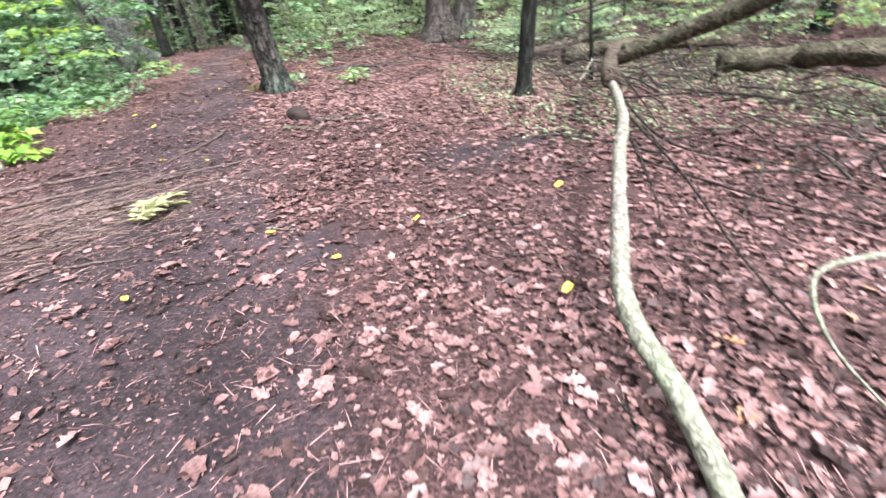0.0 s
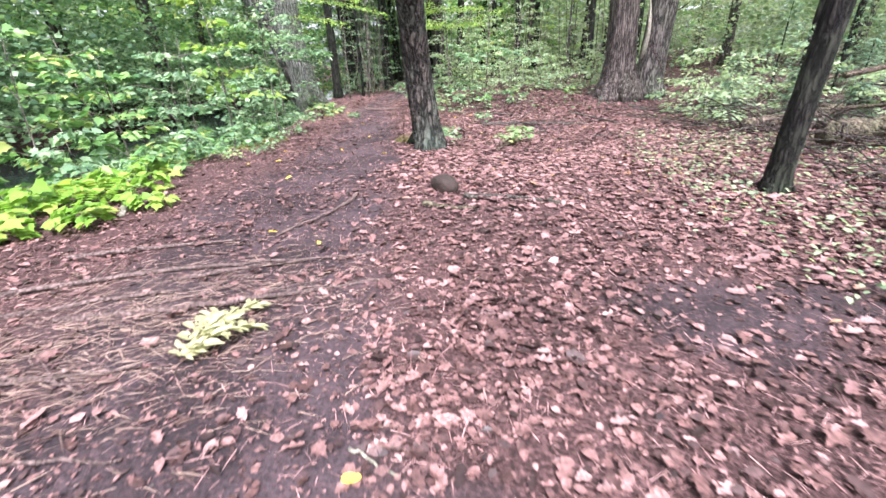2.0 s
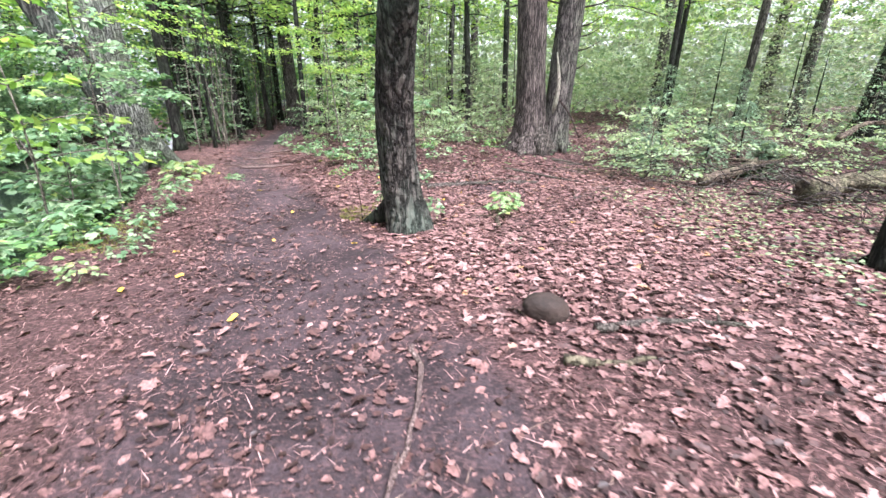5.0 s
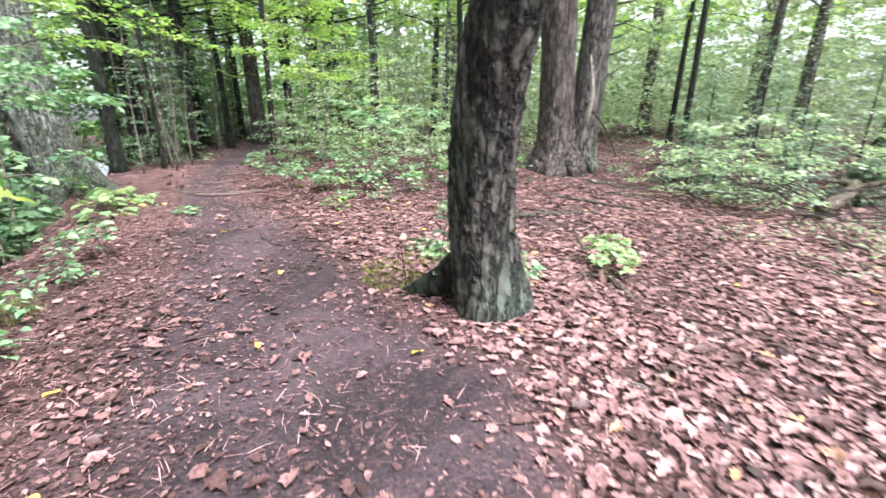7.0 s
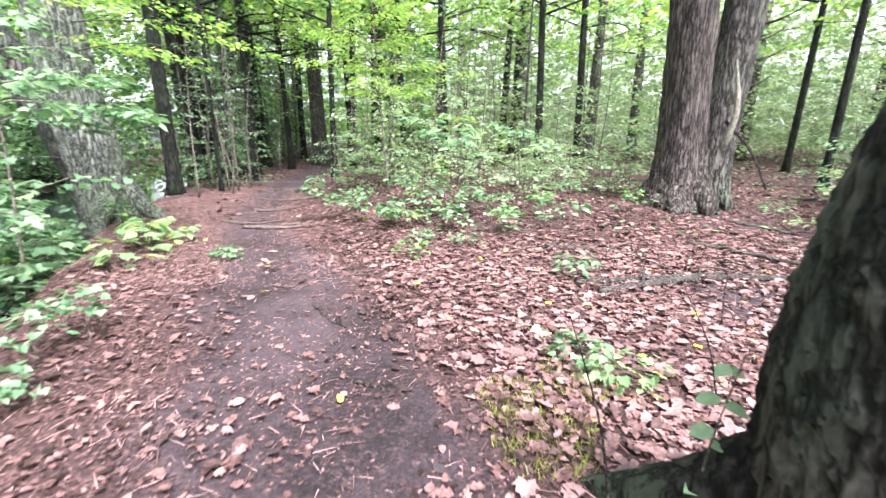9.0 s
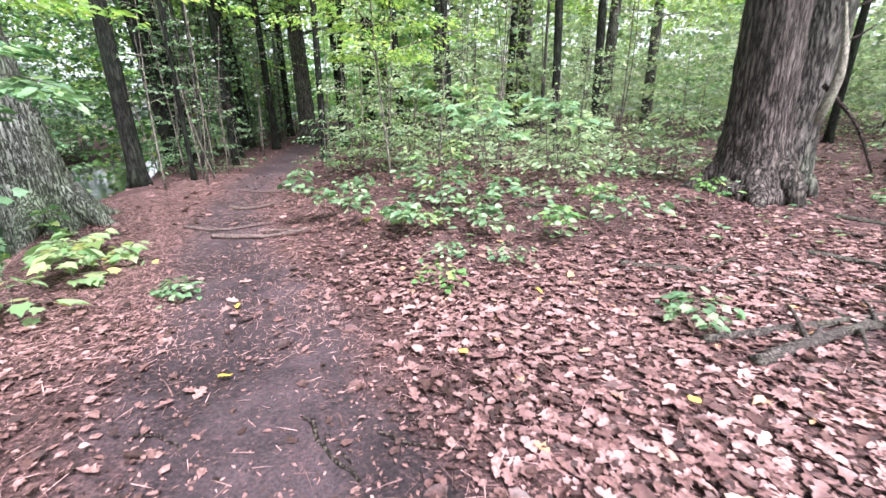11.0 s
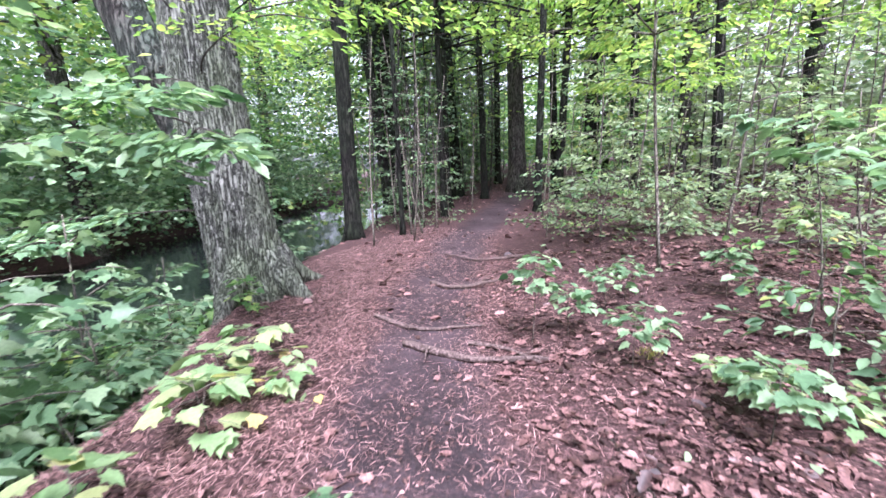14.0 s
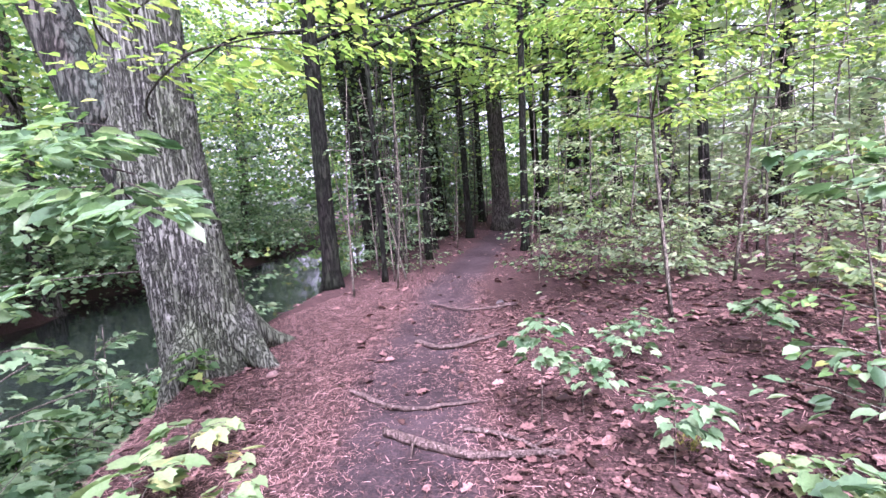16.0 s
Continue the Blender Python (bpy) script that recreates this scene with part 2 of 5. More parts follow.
def mesh_of(name, verts, groups):
    """A mesh from a vertex array and arrays of faces, each array with its own corner count."""
    me = bpy.data.meshes.new(name)
    verts = np.asarray(verts, dtype=np.float32)
    groups = [np.asarray(g, dtype=np.int32) for g in groups if len(g)]
    counts = np.concatenate([np.full(len(g), g.shape[1], dtype=np.int32) for g in groups])
    corners = np.concatenate([g.ravel() for g in groups])
    me.vertices.add(len(verts))
    me.vertices.foreach_set("co", verts.ravel())
    me.loops.add(len(corners))
    me.loops.foreach_set("vertex_index", corners)
    me.polygons.add(len(counts))
    me.polygons.foreach_set("loop_start", np.concatenate([[0], np.cumsum(counts)[:-1]]).astype(np.int32))
    me.update(calc_edges=True)
    me.validate()
    return me


def part(name, me, material, parent=None, label="", smooth=True):
    me.materials.append(material)
    if smooth:
        me.polygons.foreach_set("use_smooth", np.ones(len(me.polygons), dtype=bool))
    ob = new(name, me)
    ob.parent = parent
    if label:
        tagged(ob, label)
    return ob


def thing(name, place, label, category, group=""):
    ob = new(name)
    ob.empty_display_size = 0.1
    ob.location = place
    return tagged(ob, label, category, group)


def bezier(points, steps):
    """A smooth run of places through the given ones."""
    p = np.asarray(points, dtype=float)
    if len(p) == 2:
        return p[0] + (p[1] - p[0]) * np.linspace(0, 1, steps)[:, None]
    ext = np.vstack([2 * p[0] - p[1], p, 2 * p[-1] - p[-2]])
    out = []
    for u in np.linspace(0, len(p) - 1, steps):
        i = min(int(u), len(p) - 2)
        f = u - i
        a, b, c, d = ext[i:i + 4]
        out.append(0.5 * (2 * b + (c - a) * f + (2 * a - 5 * b + 4 * c - d) * f * f + (3 * b - a - 3 * c + d) * f ** 3))
    return np.array(out)


def tube(points, radii, seg=8, rough=0.0, lobes=0.0, seed=0):
    """Vertices and faces of a tapering limb, with an uneven, ridged skin; the ends are closed."""
    p = np.asarray(points, dtype=float)
    r = np.asarray(radii, dtype=float)
    n = len(p)
    along = np.gradient(p, axis=0)
    along /= np.linalg.norm(along, axis=1)[:, None] + 1e-9
    ref = np.array([0.0, 1.0, 0.0]) if abs(along[0, 2]) > 0.6 else np.array([0.0, 0.0, 1.0])
    side = np.cross(along, ref)
    side /= np.linalg.norm(side, axis=1)[:, None] + 1e-9
    over = np.cross(side, along)
    ang = np.linspace(0, 2 * math.pi, seg, endpoint=False)
    skin = np.ones((n, seg))
    if rough or lobes:
        g = np.random.default_rng(seed)
        ph = g.uniform(0, 6.28, 8)
        run = np.linspace(0, n, n)[:, None]
        skin += lobes * (np.sin(3 * ang + ph[0] + run * 0.03) * 0.6 + np.sin(5 * ang + ph[1]) * 0.4)
        ridges = np.sin(13 * ang + ph[2] + 0.6 * np.sin(run * 0.5 + ph[3])) * np.sin(run * 0.9 + 4 * ang + ph[4]) * 0.6
        skin += rough * (ridges + g.normal(0, 0.6, (n, seg)))
    ring = p[:, None, :] + (r[:, None] * skin)[..., None] * (np.cos(ang)[None, :, None] * side[:, None, :] + np.sin(ang)[None, :, None] * over[:, None, :])
    verts = np.vstack([ring.reshape(-1, 3), p[:1], p[-1:]])
    i, j = np.meshgrid(np.arange(n - 1), np.arange(seg), indexing="ij")
    k = (j + 1) % seg
    quads = np.stack([i * seg + j, i * seg + k, (i + 1) * seg + k, (i + 1) * seg + j], -1).reshape(-1, 4)
    a = np.arange(seg)
    b = (a + 1) % seg
    tris = np.vstack([np.stack([b, a, np.full(seg, n * seg)], -1), np.stack([(n - 1) * seg + a, (n - 1) * seg + b, np.full(seg, n * seg + 1)], -1)])
    return verts, quads, tris


def tubes(name, runs, **more):
    """One mesh of several limbs: (points, radii) each."""
    V, Q, T, at = [], [], [], 0
    for k, (points, radii) in enumerate(runs):
        v, q, t = tube(points, radii, seed=k, **more)
        V.append(v), Q.append(q + at), T.append(t + at)
        at += len(v)
    return mesh_of(name, np.vstack(V), [np.vstack(Q), np.vstack(T)])


OVAL = (np.array([(0, 0, 0), (0.3, 0.24, 0.07), (0.68, 0.22, 0.05), (1, 0, -0.1), (0.68, -0.22, 0.05), (0.3, -0.24, 0.07)]), [(0, 3, 2, 1), (0, 5, 4, 3)])
DIAMOND = (np.array([(0, 0, 0), (0.5, 0.32, 0.06), (1, 0, -0.05), (0.5, -0.32, 0.06)]), [(0, 2, 1), (0, 3, 2)])
MAPLE = (np.array([(0, 0, 0), (-0.08, 0.3, 0.04), (0.12, 0.32, 0.05), (0.28, 0.52, -0.02), (0.4, 0.33, 0.05), (0.6, 0.34, 0.0), (0.7, 0.17, 0.03), (1, 0, -0.12),
                   (0.7, -0.17, 0.03), (0.6, -0.34, 0.0), (0.4, -0.33, 0.05), (0.28, -0.52, -0.02), (0.12, -0.32, 0.05), (-0.08, -0.3, 0.04)]),
         [(0, 7, 6, 5, 4, 3, 2, 1), (0, 13, 12, 11, 10, 9, 8, 7)])
BLADE = (np.array([(0, 0.035, 0), (0.5, 0.03, 0.02), (1, 0, 0), (0.5, -0.03, 0.02), (0, -0.035, 0)]), [(0, 4, 3, 1), (1, 3, 2)])


def unit(v):
    return v / (np.linalg.norm(v, axis=-1, keepdims=True) + 1e-9)


def leaves(name, places, axes, normals, sizes, shape):
    """One mesh of many leaves, each laid along its axis and facing its normal."""
    tmpl, faces = shape
    axes = unit(axes)
    across = unit(np.cross(normals, axes))
    up = np.cross(axes, across)
    s = sizes[:, None, None]
    v = places[:, None, :] + s * (tmpl[None, :, 0:1] * axes[:, None, :] + tmpl[None, :, 1:2] * across[:, None, :] + tmpl[None, :, 2:3] * up[:, None, :])
    step = (np.arange(len(places)) * len(tmpl))[:, None]
    by = {}
    for f in faces:
        by.setdefault(len(f), []).append(step + np.array(f)[None, :])
    return mesh_of(name, v.reshape(-1, 3), [np.vstack(g) for g in by.values()])


def spray(origin, way, length, count, width, size, g, droop=0.15, flat=0.35):
    """Leaves set along both sides of a twig: places, axes, normals, sizes."""
    way = np.asarray(way, float)
    flatway = unit(np.array([way[0], way[1], 0.0]))
    perp = np.array([-flatway[1], flatway[0], 0.0])
    t = g.uniform(0.15, 1.0, count)
    sgn = np.where(g.random(count) < 0.5, -1.0, 1.0)
    off = sgn * g.uniform(0.1, 1.0, count) * width * (1.15 - 0.75 * t)
    place = np.asarray(origin) + way[None, :] * (length * t)[:, None] + perp[None, :] * off[:, None]
    place[:, 2] -= droop * length * t * t + np.abs(off) * 0.12 - g.normal(0, 0.02 + 0.03 * width, count)
    axis = flatway[None, :] * 0.7 + perp[None, :] * sgn[:, None] * 0.8 + g.normal(0, 0.3, (count, 3)) * np.array([1, 1, 0.5])
    axis[:, 2] -= 0.25
    normal = np.array([0, 0, 1.0]) + g.normal(0, flat, (count, 3))
    return place, axis, normal, size * g.uniform(0.6, 1.25, count)


def gather(sets):
    return [np.concatenate(k) for k in zip(*sets)]


# ---- the lie of the land ----
TRAIL = ((-1.2, -3.0), (-1.35, 1.0), (-2.2, 2.8), (-3.0, 4.5), (-3.6, 6.0), (-4.1, 7.4), (-4.7, 9.2), (-5.35, 10.8), (-6.2, 12.4), (-6.75, 13.7), (-7.25, 15.4), (-7.9, 17.8), (-8.4, 22.0), (-9.0, 28.0), (-11.0, 45.0))
TX, TY = np.array([p[0] for p in TRAIL]), np.array([p[1] for p in TRAIL])
BANK = ((-6.0, -60.0), (-6.0, 0.0), (-5.9, 4.0), (-6.4, 8.0), (-7.2, 10.4), (-8.0, 11.8), (-9.0, 13.4), (-9.5, 15.0), (-10.7, 18.0), (-12.5, 24.0), (-16.0, 40.0), (-30.0, 120.0))
BX, BY = np.array([p[0] for p in BANK]), np.array([p[1] for p in BANK])
WATER_LEVEL, STREAM = -0.75, 9.0


def smooth(u):
    u = np.clip(u, 0, 1)
    return u * u * (3 - 2 * u)


def trail_x(y):
    return np.interp(y, TY, TX)


def bank_x(y):
    return np.interp(y, BY, BX)


def wobble(x, y):
    return 0.5 * np.sin(1.3 * x + 0.7 * y) + 0.5 * np.sin(0.8 * y - 1.9 * x + 1.1) + 0.35 * np.sin(3.1 * x + 2.3) * np.sin(2.7 * y + 0.4)


def land(x, y):
    """The ground's height."""
    x, y = np.asarray(x, float), np.asarray(y, float)
    r = x - trail_x(y)
    h = 0.32 * smooth((r - 0.5) / 3.0) * smooth((y - 10.0) / 5.0) + 0.035 * np.clip(y - 19.0, 0, 40)
    h = h + 0.02 * wobble(x, y) * smooth((np.abs(r) - 0.2) / 1.5) - 0.03 * smooth(1 - np.abs(r) / 0.9)
    h = h + 0.1 * wobble(x * 0.4, y * 0.4) * smooth((np.abs(r) - 3) / 6)
    b = bank_x(y) + 0.15 * wobble(x * 0.3, y * 1.4)
    drop = smooth((b - x + 0.25) / 1.5)
    rise = smooth((b - x - STREAM + 1.5) / 2.0)
    return h * (1 - drop) - 1.25 * drop * (1 - rise) + 0.1 * rise * drop


def worn(x, y):
    r = np.abs(x - trail_x(y))
    half = np.interp(y, (2.0, 6.0, 8.0, 11.0, 13.0, 30.0), (1.0, 0.95, 0.8, 0.7, 0.5, 0.5))
    w = 0.85 * smooth((1.45 - r / half) * 0.9)
    w = w * np.clip(0.85 + 0.4 * wobble(x * 1.9 + 1.0, y * 1.6) * smooth(r / 0.8), 0, 1.2)
    for px, py, pr in ((0.3, 3.9, 0.7), (-0.9, 2.3, 0.55), (0.9, 4.2, 0.5), (-1.3, 10.1, 0.7), (-3.3, 7.0, 0.6)):
        w = np.maximum(w, 0.58 * smooth(1.3 - np.hypot(x - px, (y - py) * 1.3) / pr))
    return w


def on(x, y, lift=0.0):
    return (float(x), float(y), float(land(x, y)) + lift)


def ground_lines(lo, hi, fine, a, b):
    inner = np.arange(lo, hi + fine, fine)
    return np.concatenate([-np.geomspace(-(lo - 0.5), -a, 26)[::-1], inner, np.geomspace(hi + 0.5, b, 26)])


gx = ground_lines(-14.0, 8.0, 0.12, -400.0, 400.0)
gy = np.concatenate([-np.geomspace(2.5, 400, 22)[::-1], np.arange(-2.0, 22.0, 0.12), np.geomspace(22.5, 400, 30)])
GX, GY = np.meshgrid(gx, gy, indexing="ij")
near = smooth(1.6 - np.hypot(GX + 4, GY - 9) / 18)
GZ = land(GX, GY) + near * (rng.normal(0, 0.006, GX.shape) + 0.012 * wobble(GX * 2.2, GY * 2.2))
ii, jj = np.meshgrid(np.arange(len(gx) - 1), np.arange(len(gy) - 1), indexing="ij")
w_ = len(gy)
ground_me = mesh_of("ground", np.stack([GX, GY, GZ], -1).reshape(-1, 3), [np.stack([ii * w_ + jj, (ii + 1) * w_ + jj, (ii + 1) * w_ + jj + 1, ii * w_ + jj + 1], -1).reshape(-1, 4)])
worn_at = ground_me.attributes.new("worn", "FLOAT", "POINT")
worn_at.data.foreach_set("value", worn(GX, GY).ravel().astype(np.float32))
tagged(part("ground", ground_me, SOIL), "reddish-brown forest floor with a worn dark soil footpath", "ground", kind="structure")

wy = np.array([-40.0, -10, 0, 5, 10, 14, 18, 24, 32, 45])
wv = np.concatenate([np.stack([bank_x(wy) + 0.6, wy, np.full(10, WATER_LEVEL)], -1), np.stack([bank_x(wy) - STREAM - 2.5, wy, np.full(10, WATER_LEVEL)], -1)])
wi = np.arange(9)
water = part("water", mesh_of("water", wv, [np.stack([wi, wi + 1, wi + 11, wi + 10], -1)]), WATER)
tagged(water, "still dark stream water below the bank", "stream", kind="structure")

# ---- trees ----


def crown_sets(g, base, height, reach, boughs, per, size, low):
    sets, limbs = [], []
    for k in range(boughs):
        a = k * 2.4 + g.uniform(0, 1)
        z = low + (height - low) * (k + g.random()) / boughs
        length = reach * (1.1 - 0.6 * (z - low) / (height - low + 0.1)) * g.uniform(0.7, 1.15)
        way = np.array([math.cos(a), math.sin(a), g.uniform(0.05, 0.35)])
        o = np.array([base[0], base[1], z])
        limbs.append((bezier([o, o + way * length * 0.55 + np.array([0, 0, 0.1]), o + way * length + np.array([0, 0, -0.12 * length])], 6), np.linspace(0.022, 0.005, 6) * (0.6 + length * 0.3)))
        for q in range(3):
            b = a + (q - 1) * 0.55
            w = np.array([math.cos(b), math.sin(b), way[2] * 0.6])
            sets.append(spray(o + way * length * (0.25 + 0.2 * q), w, length * 0.6, per, 0.3 * length, size, g, 0.15, 0.7))
    return gather(sets), limbs


def tree(name, base, points, radii, material, label, crown=None, seg=14, rough=0.03, lobes=0.05, flare=1.6, steps=40, roots=5, leaf=SUMMER, group="", crown_label=""):
    """A tree on the ground: trunk with a flared foot and root spurs, side limbs and a crown of leaf sprays."""
    x, y, z = base
    ob = thing(name, base, label, "tree", group)
    run = bezier(points, steps) - np.array(base)
    rad = np.interp(np.linspace(0, 1, steps), np.linspace(0, 1, len(radii)), radii)
    h = run[:, 2]
    rad = rad * (1 + (flare - 1) * np.exp(-np.clip(h, 0, 9) / (0.9 * radii[0] + 0.05)))
    run[0, 2] -= 0.12
    part("trunk", tubes("trunk", [(run, rad)], seg=seg, rough=rough, lobes=lobes), material, ob)
    g = np.random.default_rng(int(abs(x * 131 + y * 977)) % 9999)
    for k in range(roots):
        a = k * 6.283 / roots + g.uniform(-0.4, 0.4)
        d = np.array([math.cos(a), math.sin(a), 0])
        r0, out = radii[0], radii[0] * g.uniform(1.5, 2.2)
        pts = bezier([d * r0 * 0.5 + np.array([0, 0, r0 * 1.1]), d * r0 * 1.25 + np.array([0, 0, r0 * 0.35]), d * out + np.array([0, 0, float(land(x + d[0] * out, y + d[1] * out)) - z - 0.05])], 9)
        part("root", tubes("root", [(pts, np.linspace(r0 * 0.5, r0 * 0.13, 9))], seg=10, rough=rough, lobes=0.05), material, ob)
    if crown:
        sets, limbs = crown_sets(g, (points[-1][0] - x, points[-1][1] - y) if len(crown) < 7 else (0, 0), *crown[:6])
        for one in limbs:
            part("limb", tubes("limb", [one], seg=5), material, ob)
        part("crown", leaves("crown", *sets, OVAL), leaf, ob, crown_label, smooth=False)
    return ob


# the leaning dark tree beside the footpath
front = tree("leaning_tree", on(-2.79, 7.85), [(-2.78, 7.85, -0.05), (-2.87, 7.82, 0.6), (-2.89, 7.69, 1.2), (-2.84, 7.45, 1.8), (-2.76, 7.16, 2.3), (-2.52, 6.55, 3.5), (-2.2, 5.7, 6.5)],
             [0.212, 0.20, 0.188, 0.175, 0.165, 0.155, 0.13], BARK_FRONT, "dark furrowed leaning trunk with greenish lichen beside the path", seg=72, rough=0.04, lobes=0.07, flare=1.22, steps=160, roots=0)
spur = bezier([(-0.08, 0.05, 0.36), (-0.22, 0.15, 0.2), (-0.38, 0.27, 0.07), (-0.56, 0.41, -0.06)], 22)
for toe, r0 in (([(0.1, 0.0, 0.3), (0.2, -0.06, 0.08), (0.27, -0.08, -0.06)], 0.1), ([(0.0, 0.1, 0.3), (0.08, 0.27, 0.1), (0.12, 0.45, -0.06)], 0.11), ([(-0.06, -0.08, 0.28), (-0.1, -0.19, 0.08), (-0.11, -0.25, -0.06)], 0.1)):
    part("root", tubes("root", [(bezier(toe, 14), np.linspace(r0, 0.04, 14))], seg=16, rough=0.05, lobes=0.08), BARK_FRONT, front)
part("root", tubes("root", [(spur, np.linspace(0.15, 0.05, 22))], seg=20, rough=0.05, lobes=0.08), BARK_DARK, front, "dark root spur")
lean = tree("slim_leaning_tree", on(1.2, 6.33), [(1.2, 6.33, 0), (1.22, 6.32, 0.8), (1.30, 6.3, 2.47), (1.5, 6.3, 6.5)], [0.106, 0.101, 0.095, 0.07], BARK_DARK,
            "slim dark mossy trunk leaning over ground cover", seg=20, flare=1.25, roots=3, steps=44)
twin = tree("twin_trunk_tree", on(0.12, 13.75), [(0.12, 13.75, 0.25), (0.08, 13.76, 1.2), (-0.02, 13.77, 4.2), (-0.1, 13.8, 9.0)], [0.42, 0.34, 0.32, 0.25], BARK_RED,
            "old reddish-brown shaggy trunk with torn bark", seg=32, rough=0.04, lobes=0.09, flare=1.5, roots=6, steps=60)
twin2 = tree("grey_stem_tree", on(0.82, 14.15), [(0.82, 14.15, 0.25), (0.88, 14.12, 1.5), (1.05, 14.05, 4.3), (1.35, 14.0, 9.0)], [0.33, 0.31, 0.29, 0.2], BARK_FAR,
             "tall grey leaning stem with dead side stubs", seg=24, flare=1.35, roots=4)
for h, a, length in ((2.6, 0.2, 0.8), (2.9, 0.5, 1.0), (3.1, -0.3, 0.7), (3.5, 0.1, 1.1), (3.6, 2.9, 0.9), (4.0, 3.3, 0.8), (2.2, -0.1, 0.5)):
    o = np.array([0.95 - 0.82, 14.08 - 14.15, h - 0.3])
    d = np.array([math.cos(a), math.sin(a) - 0.3, 0.15])
    part("dead_stub", tubes("dead_stub", [(bezier([o, o + d * length * 0.6, o + d * length + np.array([0, 0, 0.12])], 7), np.linspace(0.03, 0.006, 7))], seg=6, rough=0.05), TWIG, twin2)
strip = np.array([0.42, -0.32, 0.9])
part("torn_strip", tubes("torn_strip", [(bezier([strip, strip + (0.06, -0.1, 0.6), strip + (0.0, -0.02, 1.3)], 10), np.array([0.02, 0.05, 0.06, 0.05, 0.05, 0.04, 0.04, 0.03, 0.02, 0.01]))], seg=6), PALE_WOOD, twin, "pale torn wood strip")
part("dead_branch", tubes("dead_branch", [(bezier([(0.42, -0.3, 1.35), (0.75, -0.5, 0.9), (1.0, -0.6, 0.35)], 8), np.linspace(0.03, 0.012, 8))], seg=6), TWIG, twin, "drooping dead branch")
grey = tree("bank_oak", on(-9.0, 13.9), [(-9.0, 13.9, -0.15), (-9.15, 13.85, 0.8), (-9.33, 13.83, 1.96), (-9.4, 13.82, 3.54), (-9.6, 13.8, 8.0)], [0.40, 0.37, 0.36, 0.34, 0.25], BARK_GREY,
            "stout grey ridged trunk with lichen on the stream bank", seg=60, rough=0.035, lobes=0.05, flare=1.18, roots=4, steps=140)
grey2 = tree("streamside_tree", on(-9.4, 14.25), [(-9.4, 14.25, -0.5), (-9.66, 14.15, 0.9), (-10.02, 14.05, 1.9), (-10.72, 13.9, 3.5), (-11.7, 13.7, 7.0)], [0.30, 0.285, 0.27, 0.25, 0.18], BARK_FRONT,
             "second dark grey trunk leaning out over the water", seg=28, flare=1.2, roots=2, steps=50)

SLIM = [  # base x, y, lean at 6 m x, y, radius, bark
    (-10.15, 17.45, 0.0, 0.0, 0.16, BARK_DARK), (-11.5, 22.1, -0.55, -0.1, 0.27, BARK_DARK), (-11.3, 20.9, -0.6, 0.0, 0.16, BARK_DARK),
    (-9.1, 27.4, -0.15, 0.0, 0.36, BARK_FAR), (-10.97, 25.5, -0.3, 0.0, 0.2, BARK_DARK), (-10.66, 28.0, -0.3, 0.0, 0.1, BARK_DARK), (-12.6, 29.0, -0.3, 0.0, 0.3, BARK_FAR), (-14.2, 26.0, -0.4, 0.1, 0.3, BARK_DARK),
    (-13.0, 24.5, -0.2, 0.1, 0.17, BARK_DARK), (-16.5, 31.0, 0.3, 0.0, 0.28, BARK_FAR), (-7.0, 24.0, 0.2, 0.1, 0.12, BARK_DARK), (-6.2, 26.0, 0.1, 0.0, 0.2, BARK_DARK),
    (-0.65, 19.9, -0.15, 0.0, 0.11, BARK_DARK), (-3.6, 25.0, 0.1, 0.0, 0.16, BARK_FAR), (4.7, 16.0, 0.1, 0.0, 0.085, BARK_DARK),
    (7.2, 20.0, 0.2, 0.0, 0.1, BARK_DARK), (10.5, 15.2, 0.5, -0.1, 0.36, BARK_DARK), (8.2, 17.5, 0.3, 0.0, 0.14, BARK_FAR), (2.3, 24.0, 0.2, 0.0, 0.2, BARK_FAR),
    (14.0, 14.0, 0.3, 0.0, 0.3, BARK_DARK), (9.0, 11.0, 0.5, 0.1, 0.17, BARK_DARK), (13.0, 20.5, 0.2, 0.0, 0.22, BARK_FAR), (5.5, 27.0, 0.0, 0.0, 0.22, BARK_FAR),
    (-17.5, 12.5, 0.2, 0.0, 0.2, BARK_FAR), (-18.5, 17.0, -0.2, 0.0, 0.28, BARK_FAR), (-16.6, 6.5, 0.2, 0.1, 0.22, BARK_DARK), (-20.5, 21.5, 0.1, 0.0, 0.25, BARK_FAR),
    (-17.0, 2.0, -0.2, 0.1, 0.24, BARK_DARK), (-22.0, 9.0, 0.1, 0.0, 0.3, BARK_FAR), (-22.0, 27.0, 0.1, 0.0, 0.26, BARK_FAR), (-5.0, 31.0, -0.1, 0.0, 0.24, BARK_FAR),
    (0.8, 30.0, 0.1, 0.0, 0.26, BARK_FAR), (10.0, 26.0, 0.1, 0.0, 0.3, BARK_FAR), (-2.0, 35.0, 0.0, 0.0, 0.3, BARK_FAR), (-20.0, 36.0, 0.0, 0.0, 0.3, BARK_FAR),
    (-13.0, 37.0, 0.1, 0.0, 0.34, BARK_FAR), (-7.5, 38.0, 0.1, 0.0, 0.3, BARK_FAR), (16.0, 26.0, 0.1, 0.0, 0.32, BARK_FAR), (6.0, 36.0, -0.1, 0.0, 0.3, BARK_FAR),
]
